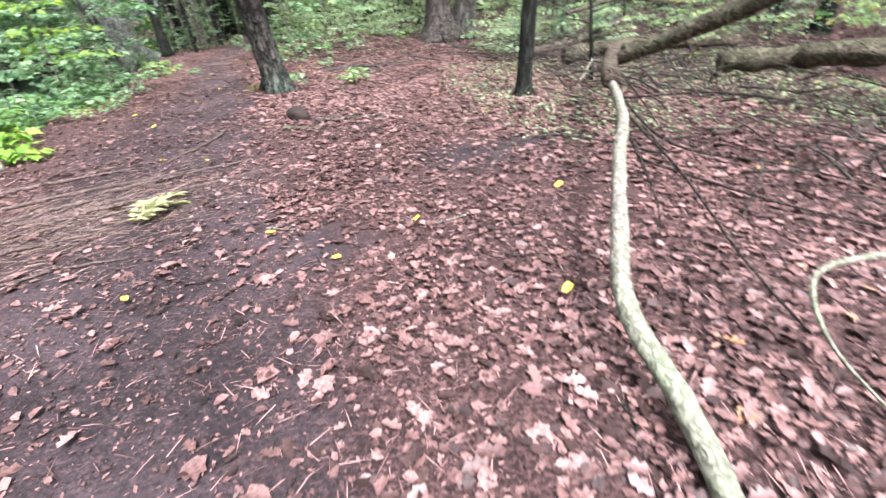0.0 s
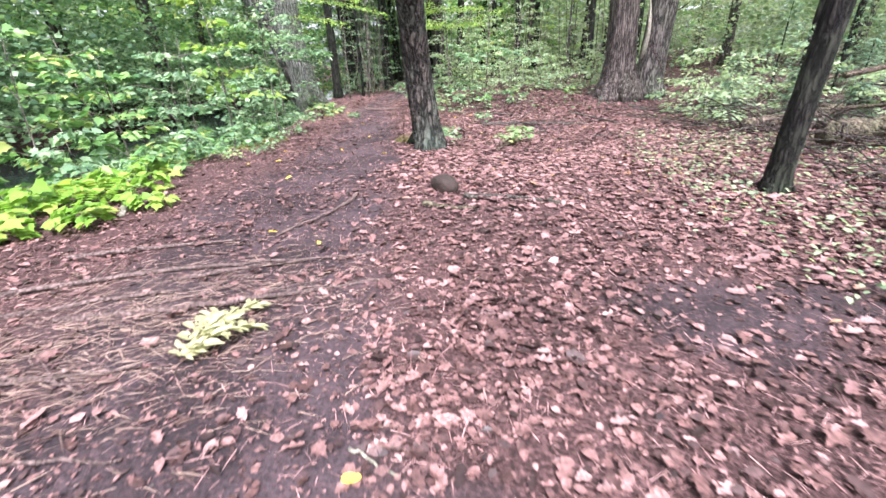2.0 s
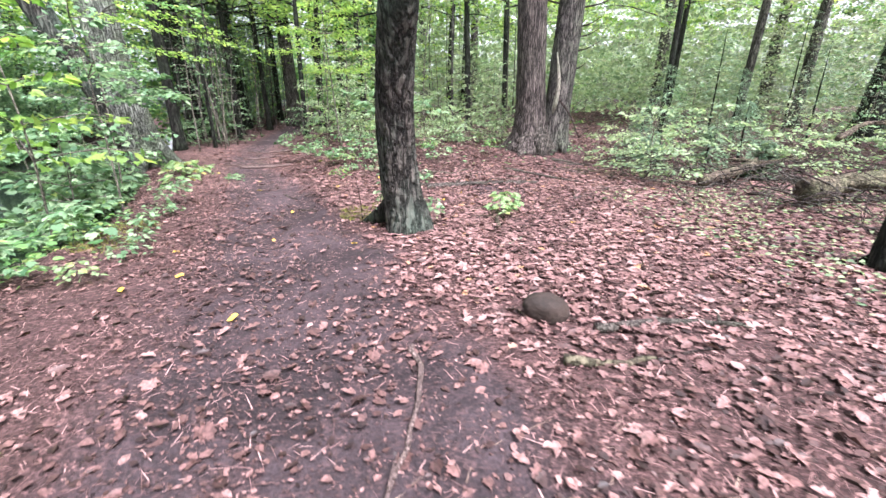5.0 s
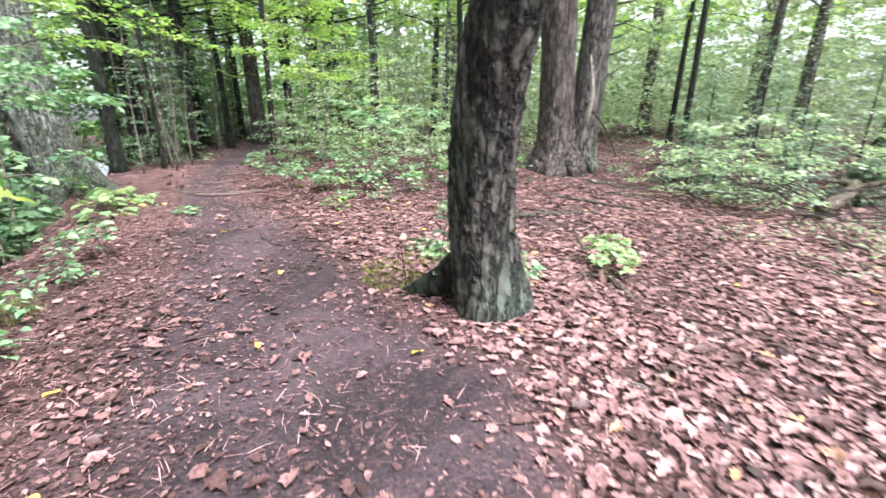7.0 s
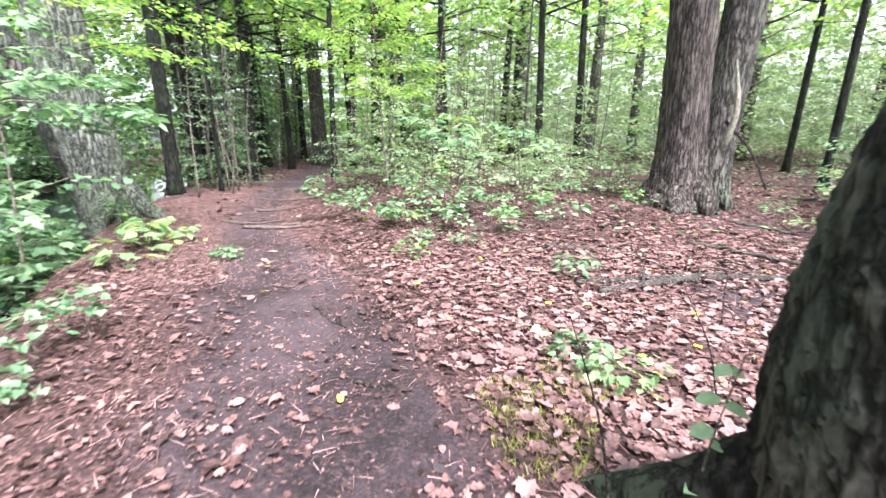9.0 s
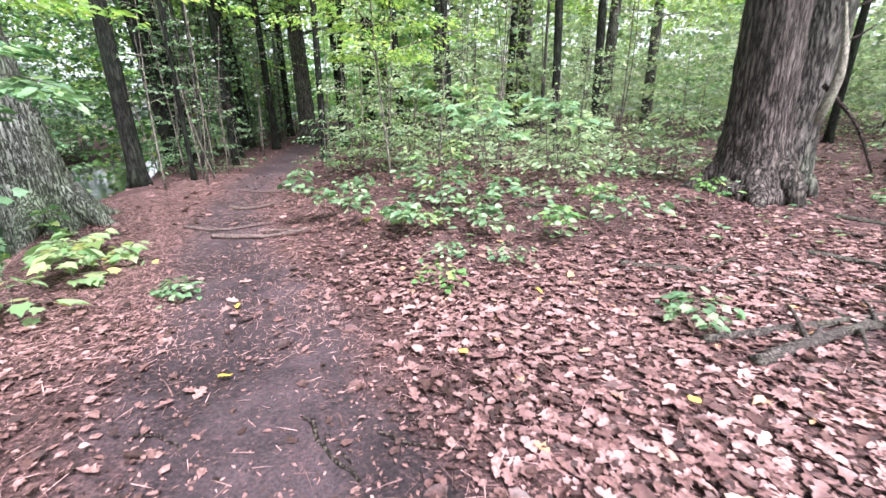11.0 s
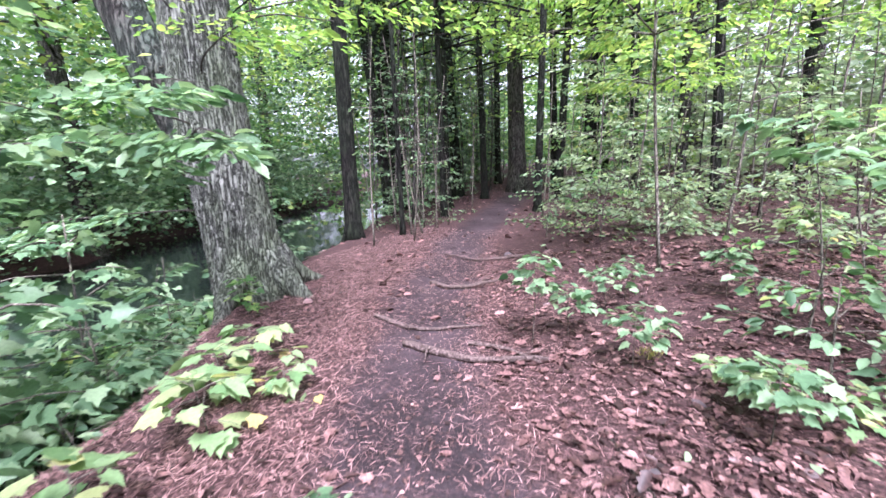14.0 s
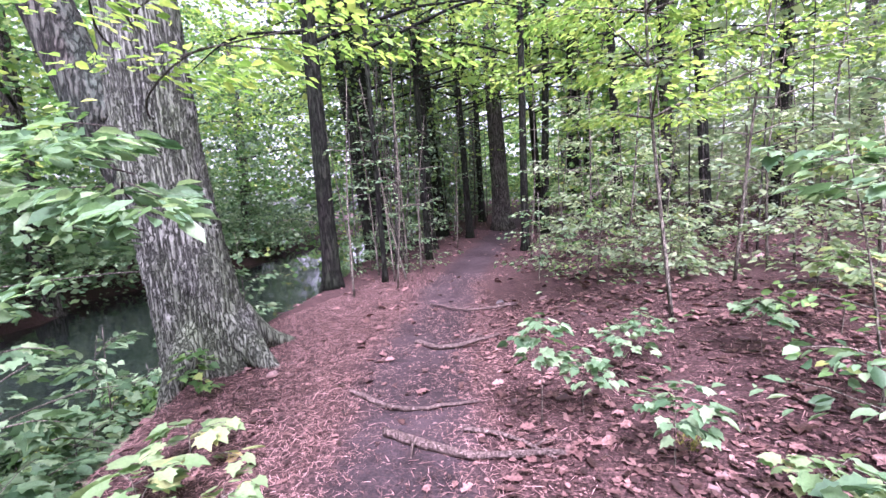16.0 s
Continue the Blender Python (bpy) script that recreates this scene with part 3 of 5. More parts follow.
for y, off, r in ((17.9, -1.35, 0.05), (20.6, -1.25, 0.08), (22.4, -1.7, 0.14), (24.8, -1.0, 0.12), (27.5, 1.3, 0.15), (21.6, 1.15, 0.1), (25.5, 2.4, 0.13), (23.0, 3.6, 0.12),
                  (20.4, 4.8, 0.1), (26.5, 5.4, 0.15), (29.0, 3.2, 0.16), (24.5, 7.6, 0.14), (28.0, 9.0, 0.16), (21.5, 9.4, 0.12), (31.0, -1.6, 0.16)):
    SLIM.append((trail_x(y) + off, y, 0.25 * math.sin(7 * y), 0.1, r, BARK_DARK))
for k, (x, y, lx, ly, r, bark) in enumerate(SLIM):
    b = on(x, y)
    deep = 1.0 if y < 26 else 0.7
    tree("forest_tree", b, [(x, y, b[2]), (x + lx * 0.4, y + ly * 0.4, b[2] + 2.5), (x + lx, y + ly, b[2] + 6), (x + lx * 1.4, y + ly, b[2] + 11)], [r, r * 0.92, r * 0.8, r * 0.5], bark,
         "dark straight trunk with a thin green crown" if bark is BARK_DARK else "grey-brown forest trunk with a thin green crown",
         crown=(11.0, 3.0 + 4 * r, 16, int(34 * deep), 0.13 if y < 26 else 0.17, 4.2, 1), seg=14, roots=3 if y < 24 else 0, steps=24, leaf=BRIGHT if k % 3 else SUMMER, group="forest trees")

# ---- understorey ----


def shrub(name, place, height, branches, reach, per, size, leaf, shape, label, category="shrub", low=0.15, lean_xy=(0, 0), stem_r=0.012, group="", stems=1, flat=0.6, droop=0.15, thick=1.0):
    """A woody plant: stem, side branches and flat leaf sprays."""
    ob = thing(name, place, label, category, group)
    g = np.random.default_rng(int(abs(place[0] * 517 + place[1] * 9173 + height * 77)) % 99991)
    sets, limbs = [], []
    for s in range(stems):
        tilt = np.array([lean_xy[0] + g.normal(0, 0.06 + 0.1 * (stems > 1)), lean_xy[1] + g.normal(0, 0.06 + 0.1 * (stems > 1))])
        top = np.array([tilt[0] * height, tilt[1] * height, height * g.uniform(0.9, 1.05)])
        run = bezier([(0, 0, -0.06), top * 0.5 + g.normal(0, 0.02 * height, 3), top], 10)
        limbs.append((run, np.linspace(stem_r, stem_r * 0.3, 10)))
        for k in range(branches):
            f = low + (1 - low) * (k + 0.5) / branches
            o = run[min(9, int(f * 9))]
            a = k * 2.4 + s + g.uniform(-0.3, 0.3)
            length = reach * g.uniform(0.6, 1.1) * (1.1 - 0.55 * f)
            way = np.array([math.cos(a), math.sin(a), g.uniform(0.1, 0.4)])
            limbs.append((bezier([o, o + way * length * 0.6, o + way * length - np.array([0, 0, droop * length])], 5), np.linspace(stem_r * 0.5, stem_r * 0.15, 5)))
            sets.append(spray(o, way, length, int(per * thick), 0.34 * length + 0.03, size, g, droop, flat))
    each = branches + 1
    for k, one in enumerate(limbs):
        part("branch" if k % each else "stem", tubes("branch", [one], seg=5), STEM, ob)
    part("foliage", leaves("foliage", *gather(sets), shape), leaf, ob, smooth=False)
    return ob


def fern(place, size, label, leaf=LIME, fronds=9):
    """Arching fronds with paired leaflets."""
    ob = thing("fern", place, label, "fern", "ferns on the bank")
    g = np.random.default_rng(int(abs(place[0] * 311 + place[1] * 733)) % 9999)
    for k in range(fronds):
        a = k * 6.283 / fronds + g.uniform(-0.3, 0.3)
        d = np.array([math.cos(a), math.sin(a), 0])
        length = size * g.uniform(0.7, 1.1)
        run = bezier([(0, 0, 0), d * length * 0.45 + np.array([0, 0, length * 0.5]), d * length + np.array([0, 0, length * 0.3])], 16)
        perp = np.array([-d[1], d[0], 0])
        p = np.repeat(run[2:], 2, axis=0)
        sg = np.tile([1.0, -1.0], len(run) - 2)
        ax = perp[None, :] * sg[:, None] + d[None, :] * 0.35
        sz = np.repeat(np.sin(np.linspace(0.5, 2.95, len(run) - 2)), 2) * length * 0.34
        part("frond", leaves("frond", p, ax, np.array([0, 0, 1.0]) + g.normal(0, 0.15, (len(p), 3)), sz, OVAL), leaf, ob, smooth=False)
    return ob


# young maples and hazels on the stream bank, low and broad-leaved
for x, y, h, n, reach, per, size, leaf in (
        (-7.1, 11.75, 0.36, 5, 0.36, 6, 0.15, TURNING), (-7.0, 11.1, 0.34, 5, 0.34, 5, 0.14, TURNING), (-7.4, 12.1, 0.3, 5, 0.4, 7, 0.15, TURNING),
        (-7.6, 12.5, 0.26, 5, 0.4, 7, 0.13, TURNING), (-7.0, 12.2, 0.16, 4, 0.3, 6, 0.10, TURNING), (-6.75, 9.0, 0.4, 5, 0.4, 8, 0.11, COOL), (-6.8, 8.4, 0.45, 6, 0.45, 10, 0.11, COOL),
        (-6.2, 7.6, 0.4, 6, 0.45, 12, 0.11, COOL), (-6.6, 7.0, 0.6, 7, 0.5, 14, 0.11, COOL), (-6.0, 6.5, 0.5, 6, 0.45, 12, 0.10, COOL), (-6.7, 5.9, 0.8, 8, 0.55, 14, 0.11, COOL), (-5.7, 5.7, 0.45, 6, 0.4, 12, 0.10, SUMMER),
        (-7.9, 10.9, 0.4, 5, 0.5, 9, 0.11, COOL), (-8.3, 11.9, 0.6, 7, 0.6, 14, 0.12, COOL), (-8.9, 12.6, 0.6, 7, 0.6, 14, 0.11, COOL), (-8.5, 13.3, 0.4, 6, 0.3, 10, 0.08, SUMMER)):
    shrub("maple_seedling", on(x, y), h, n, reach, per, size, leaf, MAPLE, "low maple seedling with broad pale green leaves on the bank" if leaf is not TURNING else "low maple seedling with green and yellowing leaves", "seedling", low=0.35, stem_r=0.006, group="bank seedlings", flat=0.2)

# taller saplings that overhang the bank
for x, y, h, n, reach, per, size, leaf, ln in (
        (-7.1, 6.3, 2.4, 12, 1.0, 22, 0.10, SUMMER, (0.02, 0)), (-7.6, 8.2, 3.0, 13, 1.2, 24, 0.10, SUMMER, (0.05, 0.03)), (-7.3, 4.4, 2.6, 12, 1.1, 24, 0.10, COOL, (0.05, 0)), (-8.0, 9.8, 2.2, 11, 1.2, 22, 0.11, COOL, (0.0, 0.05)),
        (-6.9, 2.6, 2.4, 12, 1.1, 22, 0.11, SUMMER, (0.03, 0)), (-7.8, 5.6, 3.6, 14, 1.3, 24, 0.10, COOL, (0, 0)), (-8.9, 11.2, 1.8, 10, 1.1, 22, 0.10, COOL, (0, 0)), (-9.8, 12.4, 2.4, 11, 1.3, 24, 0.10, SUMMER, (0.05, 0)),
        (-8.5, 11.3, 2.0, 10, 1.0, 22, 0.13, SUMMER, (0.0, 0.05)), (-8.9, 12.1, 1.5, 9, 1.0, 22, 0.13, COOL, (0.05, 0)), (-9.6, 11.4, 2.2, 10, 1.1, 22, 0.13, SUMMER, (0, 0)),
        (-6.95, 8.2, 3.3, 9, 1.2, 22, 0.11, BRIGHT, (0.06, 0.05)),
        (-7.2, 9.9, 3.4, 12, 1.3, 24, 0.08, COOL, (0.05, 0)), (-7.9, 11.0, 3.2, 12, 1.3, 22, 0.09, COOL, (0.02, 0)),
        (-8.6, 7.0, 3.0, 13, 1.2, 24, 0.10, SUMMER, (0, 0)), (-9.3, 9.2, 3.2, 13, 1.4, 24, 0.11, COOL, (0, 0)), (-8.2, 3.2, 3.2, 13, 1.2, 24, 0.10, SUMMER, (0, 0)), (-6.5, 0.6, 2.0, 11, 1.0, 22, 0.11, SUMMER, (0, 0))):
    shrub("bank_sapling", on(x, y), h, n, reach, int(per * 1.3), size * (1.35 if y < 8 else 1.05), SUMMER if y < 6.4 else COOL if leaf is SUMMER and y > 8 else leaf, MAPLE, "leafy green maple sapling on the stream bank", "sapling", low=0.2 if y < 7.5 else 0.42, lean_xy=ln, stem_r=0.018, group="bank saplings")

# beech sprays right of the trail and beyond; the palest carry haze in their colour
for x, y, h, n, reach, per, size, leaf, st in (
        (-4.72, 15.25, 4.6, 22, 2.0, 95, 0.07, BRIGHT, 1), (-6.3, 17.6, 1.5, 9, 0.9, 26, 0.07, COOL, 1), (-6.0, 19.5, 2.6, 12, 1.1, 26, 0.08, PALE_HAZY, 1), (-5.4, 17.0, 1.2, 8, 0.8, 22, 0.07, SUMMER, 1), (-3.4, 17.2, 2.6, 11, 1.3, 24, 0.08, PALE_HAZY, 1),
        (-2.0, 15.6, 1.6, 9, 1.1, 24, 0.08, PALE_HAZY, 1), (-3.0, 19.5, 3.2, 13, 1.4, 26, 0.09, PALE_HAZY, 1), (-0.9, 17.6, 2.4, 11, 1.3, 26, 0.09, PALE_HAZY, 1), (-1.8, 21.5, 3.4, 13, 1.5, 26, 0.1, BRIGHT, 1), (-5.2, 21.5, 3.6, 13, 1.5, 26, 0.1, SUMMER, 1),
        (-6.6, 23.0, 2.4, 11, 1.1, 26, 0.09, SUMMER, 1), (-4.0, 23.5, 3.5, 13, 1.5, 28, 0.1, BRIGHT, 1), (1.8, 17.5, 1.8, 9, 1.2, 24, 0.09, COOL, 1), (3.0, 20.0, 2.6, 11, 1.4, 24, 0.1, SUMMER, 1), (0.3, 20.5, 2.8, 12, 1.4, 26, 0.1, PALE_HAZY, 1),
        (2.4, 11.2, 0.9, 7, 0.8, 22, 0.07, PALE_HAZY, 1), (1.5, 10.6, 0.6, 6, 0.7, 20, 0.07, PALE_HAZY, 1), (3.8, 10.2, 1.1, 8, 0.9, 24, 0.07, PALE_HAZY, 1), (5.0, 12.0, 1.4, 8, 1.1, 24, 0.08, PALE_HAZY, 1), (4.6, 8.8, 1.3, 8, 1.0, 22, 0.08, TURNING, 1),
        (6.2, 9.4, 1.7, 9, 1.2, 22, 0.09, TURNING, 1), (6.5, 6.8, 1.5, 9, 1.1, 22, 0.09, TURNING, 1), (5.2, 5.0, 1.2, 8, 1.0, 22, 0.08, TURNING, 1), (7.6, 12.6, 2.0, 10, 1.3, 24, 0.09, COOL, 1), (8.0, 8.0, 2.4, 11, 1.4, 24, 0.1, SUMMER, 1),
        (4.2, 15.0, 1.6, 9, 1.2, 24, 0.09, COOL, 1), (6.4, 17.0, 2.4, 11, 1.4, 24, 0.1, COOL, 1), (-3.7, 12.75, 0.5, 5, 0.7, 16, 0.09, COOL, 1), (-3.1, 12.5, 0.45, 5, 0.7, 16, 0.09, COOL, 1), (-2.5, 13.2, 0.6, 6, 0.8, 18, 0.08, PALE_HAZY, 1), (-4.0, 13.2, 0.6, 6, 0.7, 18, 0.09, COOL, 1), (-2.2, 12.4, 0.35, 5, 0.6, 14, 0.09, COOL, 1), (-4.0, 13.6, 0.7, 6, 0.7, 20, 0.07, SUMMER, 1), (-3.0, 14.2, 0.9, 7, 0.9, 22, 0.07, PALE_HAZY, 1), (-9.3, 20.5, 1.6, 9, 0.8, 22, 0.07, COOL, 1)):
    shrub("beech_sapling", on(x, y), h, n, reach, per, size, leaf, OVAL, "young beech with flat sprays of light green leaves" if leaf is not TURNING else "young maple with yellow-green leaves among dead brush", "sapling", low=0.12 if h < 4 else 0.46, stem_r=0.006 + 0.005 * min(h, 3.2), stems=st, group="understorey saplings", thick=1.9 if h > 4 or y < 12 else 1.2)

for x, y, h, leaf in ((-3.75, 14.1, 1.35, COOL), (-3.45, 13.2, 1.25, COOL), (-3.2, 14.9, 1.5, TURNING), (-2.4, 13.9, 1.3, COOL)):
    shrub("maple_sapling", on(x, y), h, 5, 0.85, 15, 0.13, leaf, MAPLE, "slender maple sapling with flat pale sprays above the litter", "sapling", low=0.72, lean_xy=(-0.1, -0.05), stem_r=0.009, group="understorey saplings", flat=0.2, droop=0.08)

# haze is put into the leaf colour of all rows but the last
ZONES = (  # count, x range beside the trail or plain, y range, height range, leaf size, leaf
    (22, 1.5, 8.0, 14.5, 20.0, 0.4, 1.3, 0.085, PALE_HAZY), (13, 2.2, 11.0, 17.5, 26.0, 1.4, 3.6, 0.10, PALE_HAZY), (16, 6.5, 15.0, 8.5, 16.0, 0.6, 1.6, 0.085, PALE_HAZY), (8, -2.6, -1.3, 18.0, 26.0, 0.5, 1.6, 0.08, COOL))
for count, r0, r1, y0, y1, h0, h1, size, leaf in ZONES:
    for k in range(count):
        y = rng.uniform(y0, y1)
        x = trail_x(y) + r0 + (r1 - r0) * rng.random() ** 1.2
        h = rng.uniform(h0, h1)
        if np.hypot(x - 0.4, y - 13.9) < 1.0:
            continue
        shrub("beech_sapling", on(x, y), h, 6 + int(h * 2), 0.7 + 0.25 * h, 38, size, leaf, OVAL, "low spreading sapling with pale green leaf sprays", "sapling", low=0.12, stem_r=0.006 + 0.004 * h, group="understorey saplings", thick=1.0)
for k in range(26):
    y = rng.uniform(1.0, 14.5)
    x = bank_x(y) - (rng.uniform(-0.1, 1.4) if y < 8.5 else rng.uniform(1.0, 2.0))
    shrub("bank_sapling", on(x, y), rng.uniform(0.7, 1.8) if y < 8.5 else rng.uniform(0.6, 1.1), 9, 0.8, 26, 0.13, SUMMER if k % 3 == 0 else COOL, MAPLE, "leafy green shrub overhanging the stream", "shrub", low=0.15, lean_xy=(-0.1, 0), stem_r=0.012, group="bank saplings", thick=1.0)

for x, y, hh in ((-9.3, 12.9, 0.7), (-8.6, 12.2, 0.6), (-9.9, 12.6, 0.8), (-8.2, 11.6, 0.5), (-9.6, 12.0, 1.0), (-10.1, 12.9, 1.1), (-9.1, 11.7, 0.9), (-10.4, 13.6, 0.9), (-9.9, 13.4, 1.5), (-10.2, 13.2, 1.8), (-9.8, 14.5, 1.3), (-10.0, 15.2, 1.5)):
    shrub("bank_sapling", on(x, y), hh, 7, 0.75, 26, 0.105, COOL, OVAL, "leafy shrub leaning over the dark water", "shrub", low=0.3, stem_r=0.01, group="bank saplings")
# low seedlings among the litter
for x, y, h, size, leaf in (
        (-5.7, 13.45, 0.75, 0.13, COOL), (-5.45, 13.6, 0.42, 0.12, COOL), (-5.0, 13.1, 0.42, 0.13, COOL), (-5.2, 14.1, 0.4, 0.11, COOL), (-5.05, 14.4, 0.35, 0.1, COOL), (-4.45, 12.5, 0.4, 0.13, COOL), (-4.5, 12.85, 0.22, 0.11, TURNING), (-4.2, 12.7, 0.25, 0.10, TURNING),
        (-4.3, 14.3, 0.45, 0.12, COOL), (-3.75, 14.6, 0.7, 0.14, TURNING), (-3.3, 13.0, 0.5, 0.12, COOL), (-4.0, 11.9, 0.15, 0.08, COOL), (-3.5, 11.7, 0.15, 0.08, COOL), (-3.6, 12.3, 0.4, 0.12, COOL),
        (-5.55, 7.6, 0.16, 0.085, COOL), (-5.45, 7.2, 0.12, 0.08, COOL), (-5.8, 8.1, 0.2, 0.09, COOL), (-5.9, 8.7, 0.16, 0.08, COOL), (-6.0, 9.45, 0.34, 0.1, COOL), (-6.1, 9.2, 0.3, 0.1, COOL), (-5.4, 6.6, 0.16, 0.08, TURNING),
        (-2.9, 12.2, 0.35, 0.11, SUMMER), (-4.1, 11.3, 0.18, 0.08, SUMMER), (-2.4, 12.8, 0.4, 0.1, SUMMER), (-1.7, 13.6, 0.4, 0.1, COOL), (-3.05, 9.1, 0.1, 0.1, COOL), (-2.95, 8.85, 0.1, 0.09, TURNING), (-1.5, 8.6, 0.25, 0.13, TURNING),
        (-1.65, 8.3, 0.2, 0.12, TURNING), (-2.55, 8.05, 0.3, 0.09, COOL), (-1.0, 12.9, 0.35, 0.09, SUMMER), (0.9, 12.6, 0.4, 0.09, COOL), (-2.6, 10.6, 0.22, 0.1, COOL), (-6.1, 11.4, 0.1, 0.1, COOL)):
    shrub("seedling", on(x, y), h, 7, 0.32, 9, size * 0.62, leaf, MAPLE, "small maple seedling with pale green leaves in leaf litter" if leaf is not TURNING else "small yellowing seedling in leaf litter", "seedling", low=0.6, stem_r=0.004, group="seedlings in the litter", flat=0.3)

for x, y, s in ((-5.75, 3.7, 0.5), (-5.2, 4.55, 0.4), (-6.0, 4.6, 0.45)):
    fern(on(x, y), s, "lime-green fern at the path's edge")
for x, y, hh, size in ((-5.3, 3.7, 0.22, 0.16), (-4.75, 4.05, 0.18, 0.15), (-5.5, 4.2, 0.3, 0.17), (-4.6, 4.55, 0.16, 0.12), (-5.15, 5.1, 0.2, 0.12), (-5.6, 4.9, 0.3, 0.14), (-5.0, 3.6, 0.16, 0.13), (-5.9, 3.1, 0.28, 0.17), (-5.5, 3.0, 0.2, 0.15), (-5.75, 5.5, 0.3, 0.13)):
    shrub("maple_seedling", on(x, y), hh, 6, 0.36, 7, size, LIME, MAPLE, "low bright lime-green maple seedling by the path", "seedling", low=0.4, stem_r=0.005, group="bank seedlings", flat=0.35)
dry = thing("withered_frond", on(-2.25, 2.95), "pale yellow-green withered frond lying on the path", "plant")
for a, length in ((0.12, 0.5), (-0.28, 0.36), (0.5, 0.34), (0.0, 0.3)):
    d = np.array([math.sin(a) - 0.15, math.cos(a), 0.0])
    run = bezier([(0, -0.18, 0.03), d * length * 0.5 + np.array([0, -0.12, 0.09]), d * length + np.array([0, -0.1, 0.03])], 14)
    p = np.repeat(run[2:], 3, axis=0)
    side_way = np.tile([1.0, -1.0, 0.2], 12)
    ax = np.array([d[1], -d[0], 0.0])[None, :] * side_way[:, None] + d[None, :] * 0.6 + rng.normal(0, 0.25, (36, 3)) * np.array([1, 1, 0.4])
    part("frond", leaves("frond", p, ax, np.array([0, 0, 1.0]) + rng.normal(0, 0.4, (36, 3)), rng.uniform(0.05, 0.12, 36), (OVAL[0] * np.array([1, 0.6, 1]), OVAL[1])), PALE, dry, smooth=False)


def conifer(place, height, label):
    ob = thing("conifer_sapling", place, label, "sapling", "young conifers")
    g = np.random.default_rng(int(abs(place[0] * 97 + place[1] * 41)) % 9999)
    part("stem", tubes("stem", [(bezier([(0, 0, -0.05), (0, 0, height)], 8), np.linspace(0.03, 0.006, 8))], seg=6), BARK_DARK, ob)
    sets = []
    for k in range(42):
        f = 0.08 + 0.9 * k / 42
        a = k * 2.4
        length = 0.55 * height * (1.02 - f) + 0.06
        way = np.array([math.cos(a), math.sin(a), 0.1])
        p, ax, nn, s = spray((0, 0, height * f), way, length, 34, 0.25 * length, 0.13, g, 0.25, 0.2)
        sets.append((p, ax, nn, s))
    shape = (BLADE[0] * np.array([1, 2.2, 1]), BLADE[1])
    part("needles", leaves("needles", *gather(sets), shape), NEEDLE, ob, smooth=False)


for x, y, h in ((3.3, 13.5, 2.0), (5.6, 14.2, 1.8), (2.3, 12.6, 1.1), (8.6, 13.6, 2.6), (2.0, 11.6, 0.7), (3.0, 11.3, 0.9), (4.2, 12.0, 1.2), (3.6, 10.6, 0.7), (7.5, 10.5, 2.2), (10.0, 12.0, 3.2), (6.6, 13.0, 2.4), (11.5, 9.0, 3.6), (9.5, 17.0, 4.0), (12.5, 6.0, 3.4), (4.4, 13.4, 2.6)):
    conifer(on(x, y), h, "young grey-green conifer behind the brush")

# ---- dead wood ----


def stick(name, points, r0, r1, material, label, group="", seg=7, side=0, lift=True, category="stick"):
    """A fallen stick that follows the ground, with a few broken side twigs."""
    pts = np.array([p if len(p) == 3 else (p[0], p[1], 0.0) for p in points], float)
    if lift:
        pts[:, 2] += land(pts[:, 0], pts[:, 1]) + r0 * 0.6
    g = np.random.default_rng(int(abs(pts[0, 0] * 1313 + pts[0, 1] * 717)) % 99991)
    span = np.linalg.norm(pts[-1] - pts[0])
    if len(pts) == 2:
        mid = pts.mean(0) + np.append(g.normal(0, 0.05 * span, 2), 0)
        pts = np.array([pts[0], mid, pts[1]])
    n = max(8, int(span * 14))
    run = bezier(pts, n) + np.column_stack([g.normal(0, 0.006, (n, 2)), g.normal(0, 0.003, n)])
    ob = thing(name, tuple(run[0]), label, category, group)
    run0 = run - run[0]
    part("shaft", tubes("shaft", [(run0, np.linspace(r0, r1, n) * g.uniform(0.85, 1.12, n))], seg=seg, rough=0.05), material, ob)
    for k in range(side):
        i = int(g.uniform(0.2, 0.85) * n)
        a = g.uniform(0, 6.28)
        d = np.array([math.cos(a), math.sin(a), 0.12]) * span * g.uniform(0.12, 0.28)
        part("twig", tubes("twig", [(bezier([run0[i], run0[i] + d * 0.5 + (0, 0, 0.02), run0[i] + d], 6), np.linspace(r1 * 0.9, r1 * 0.3, 6))], seg=5), material, ob)
    return ob


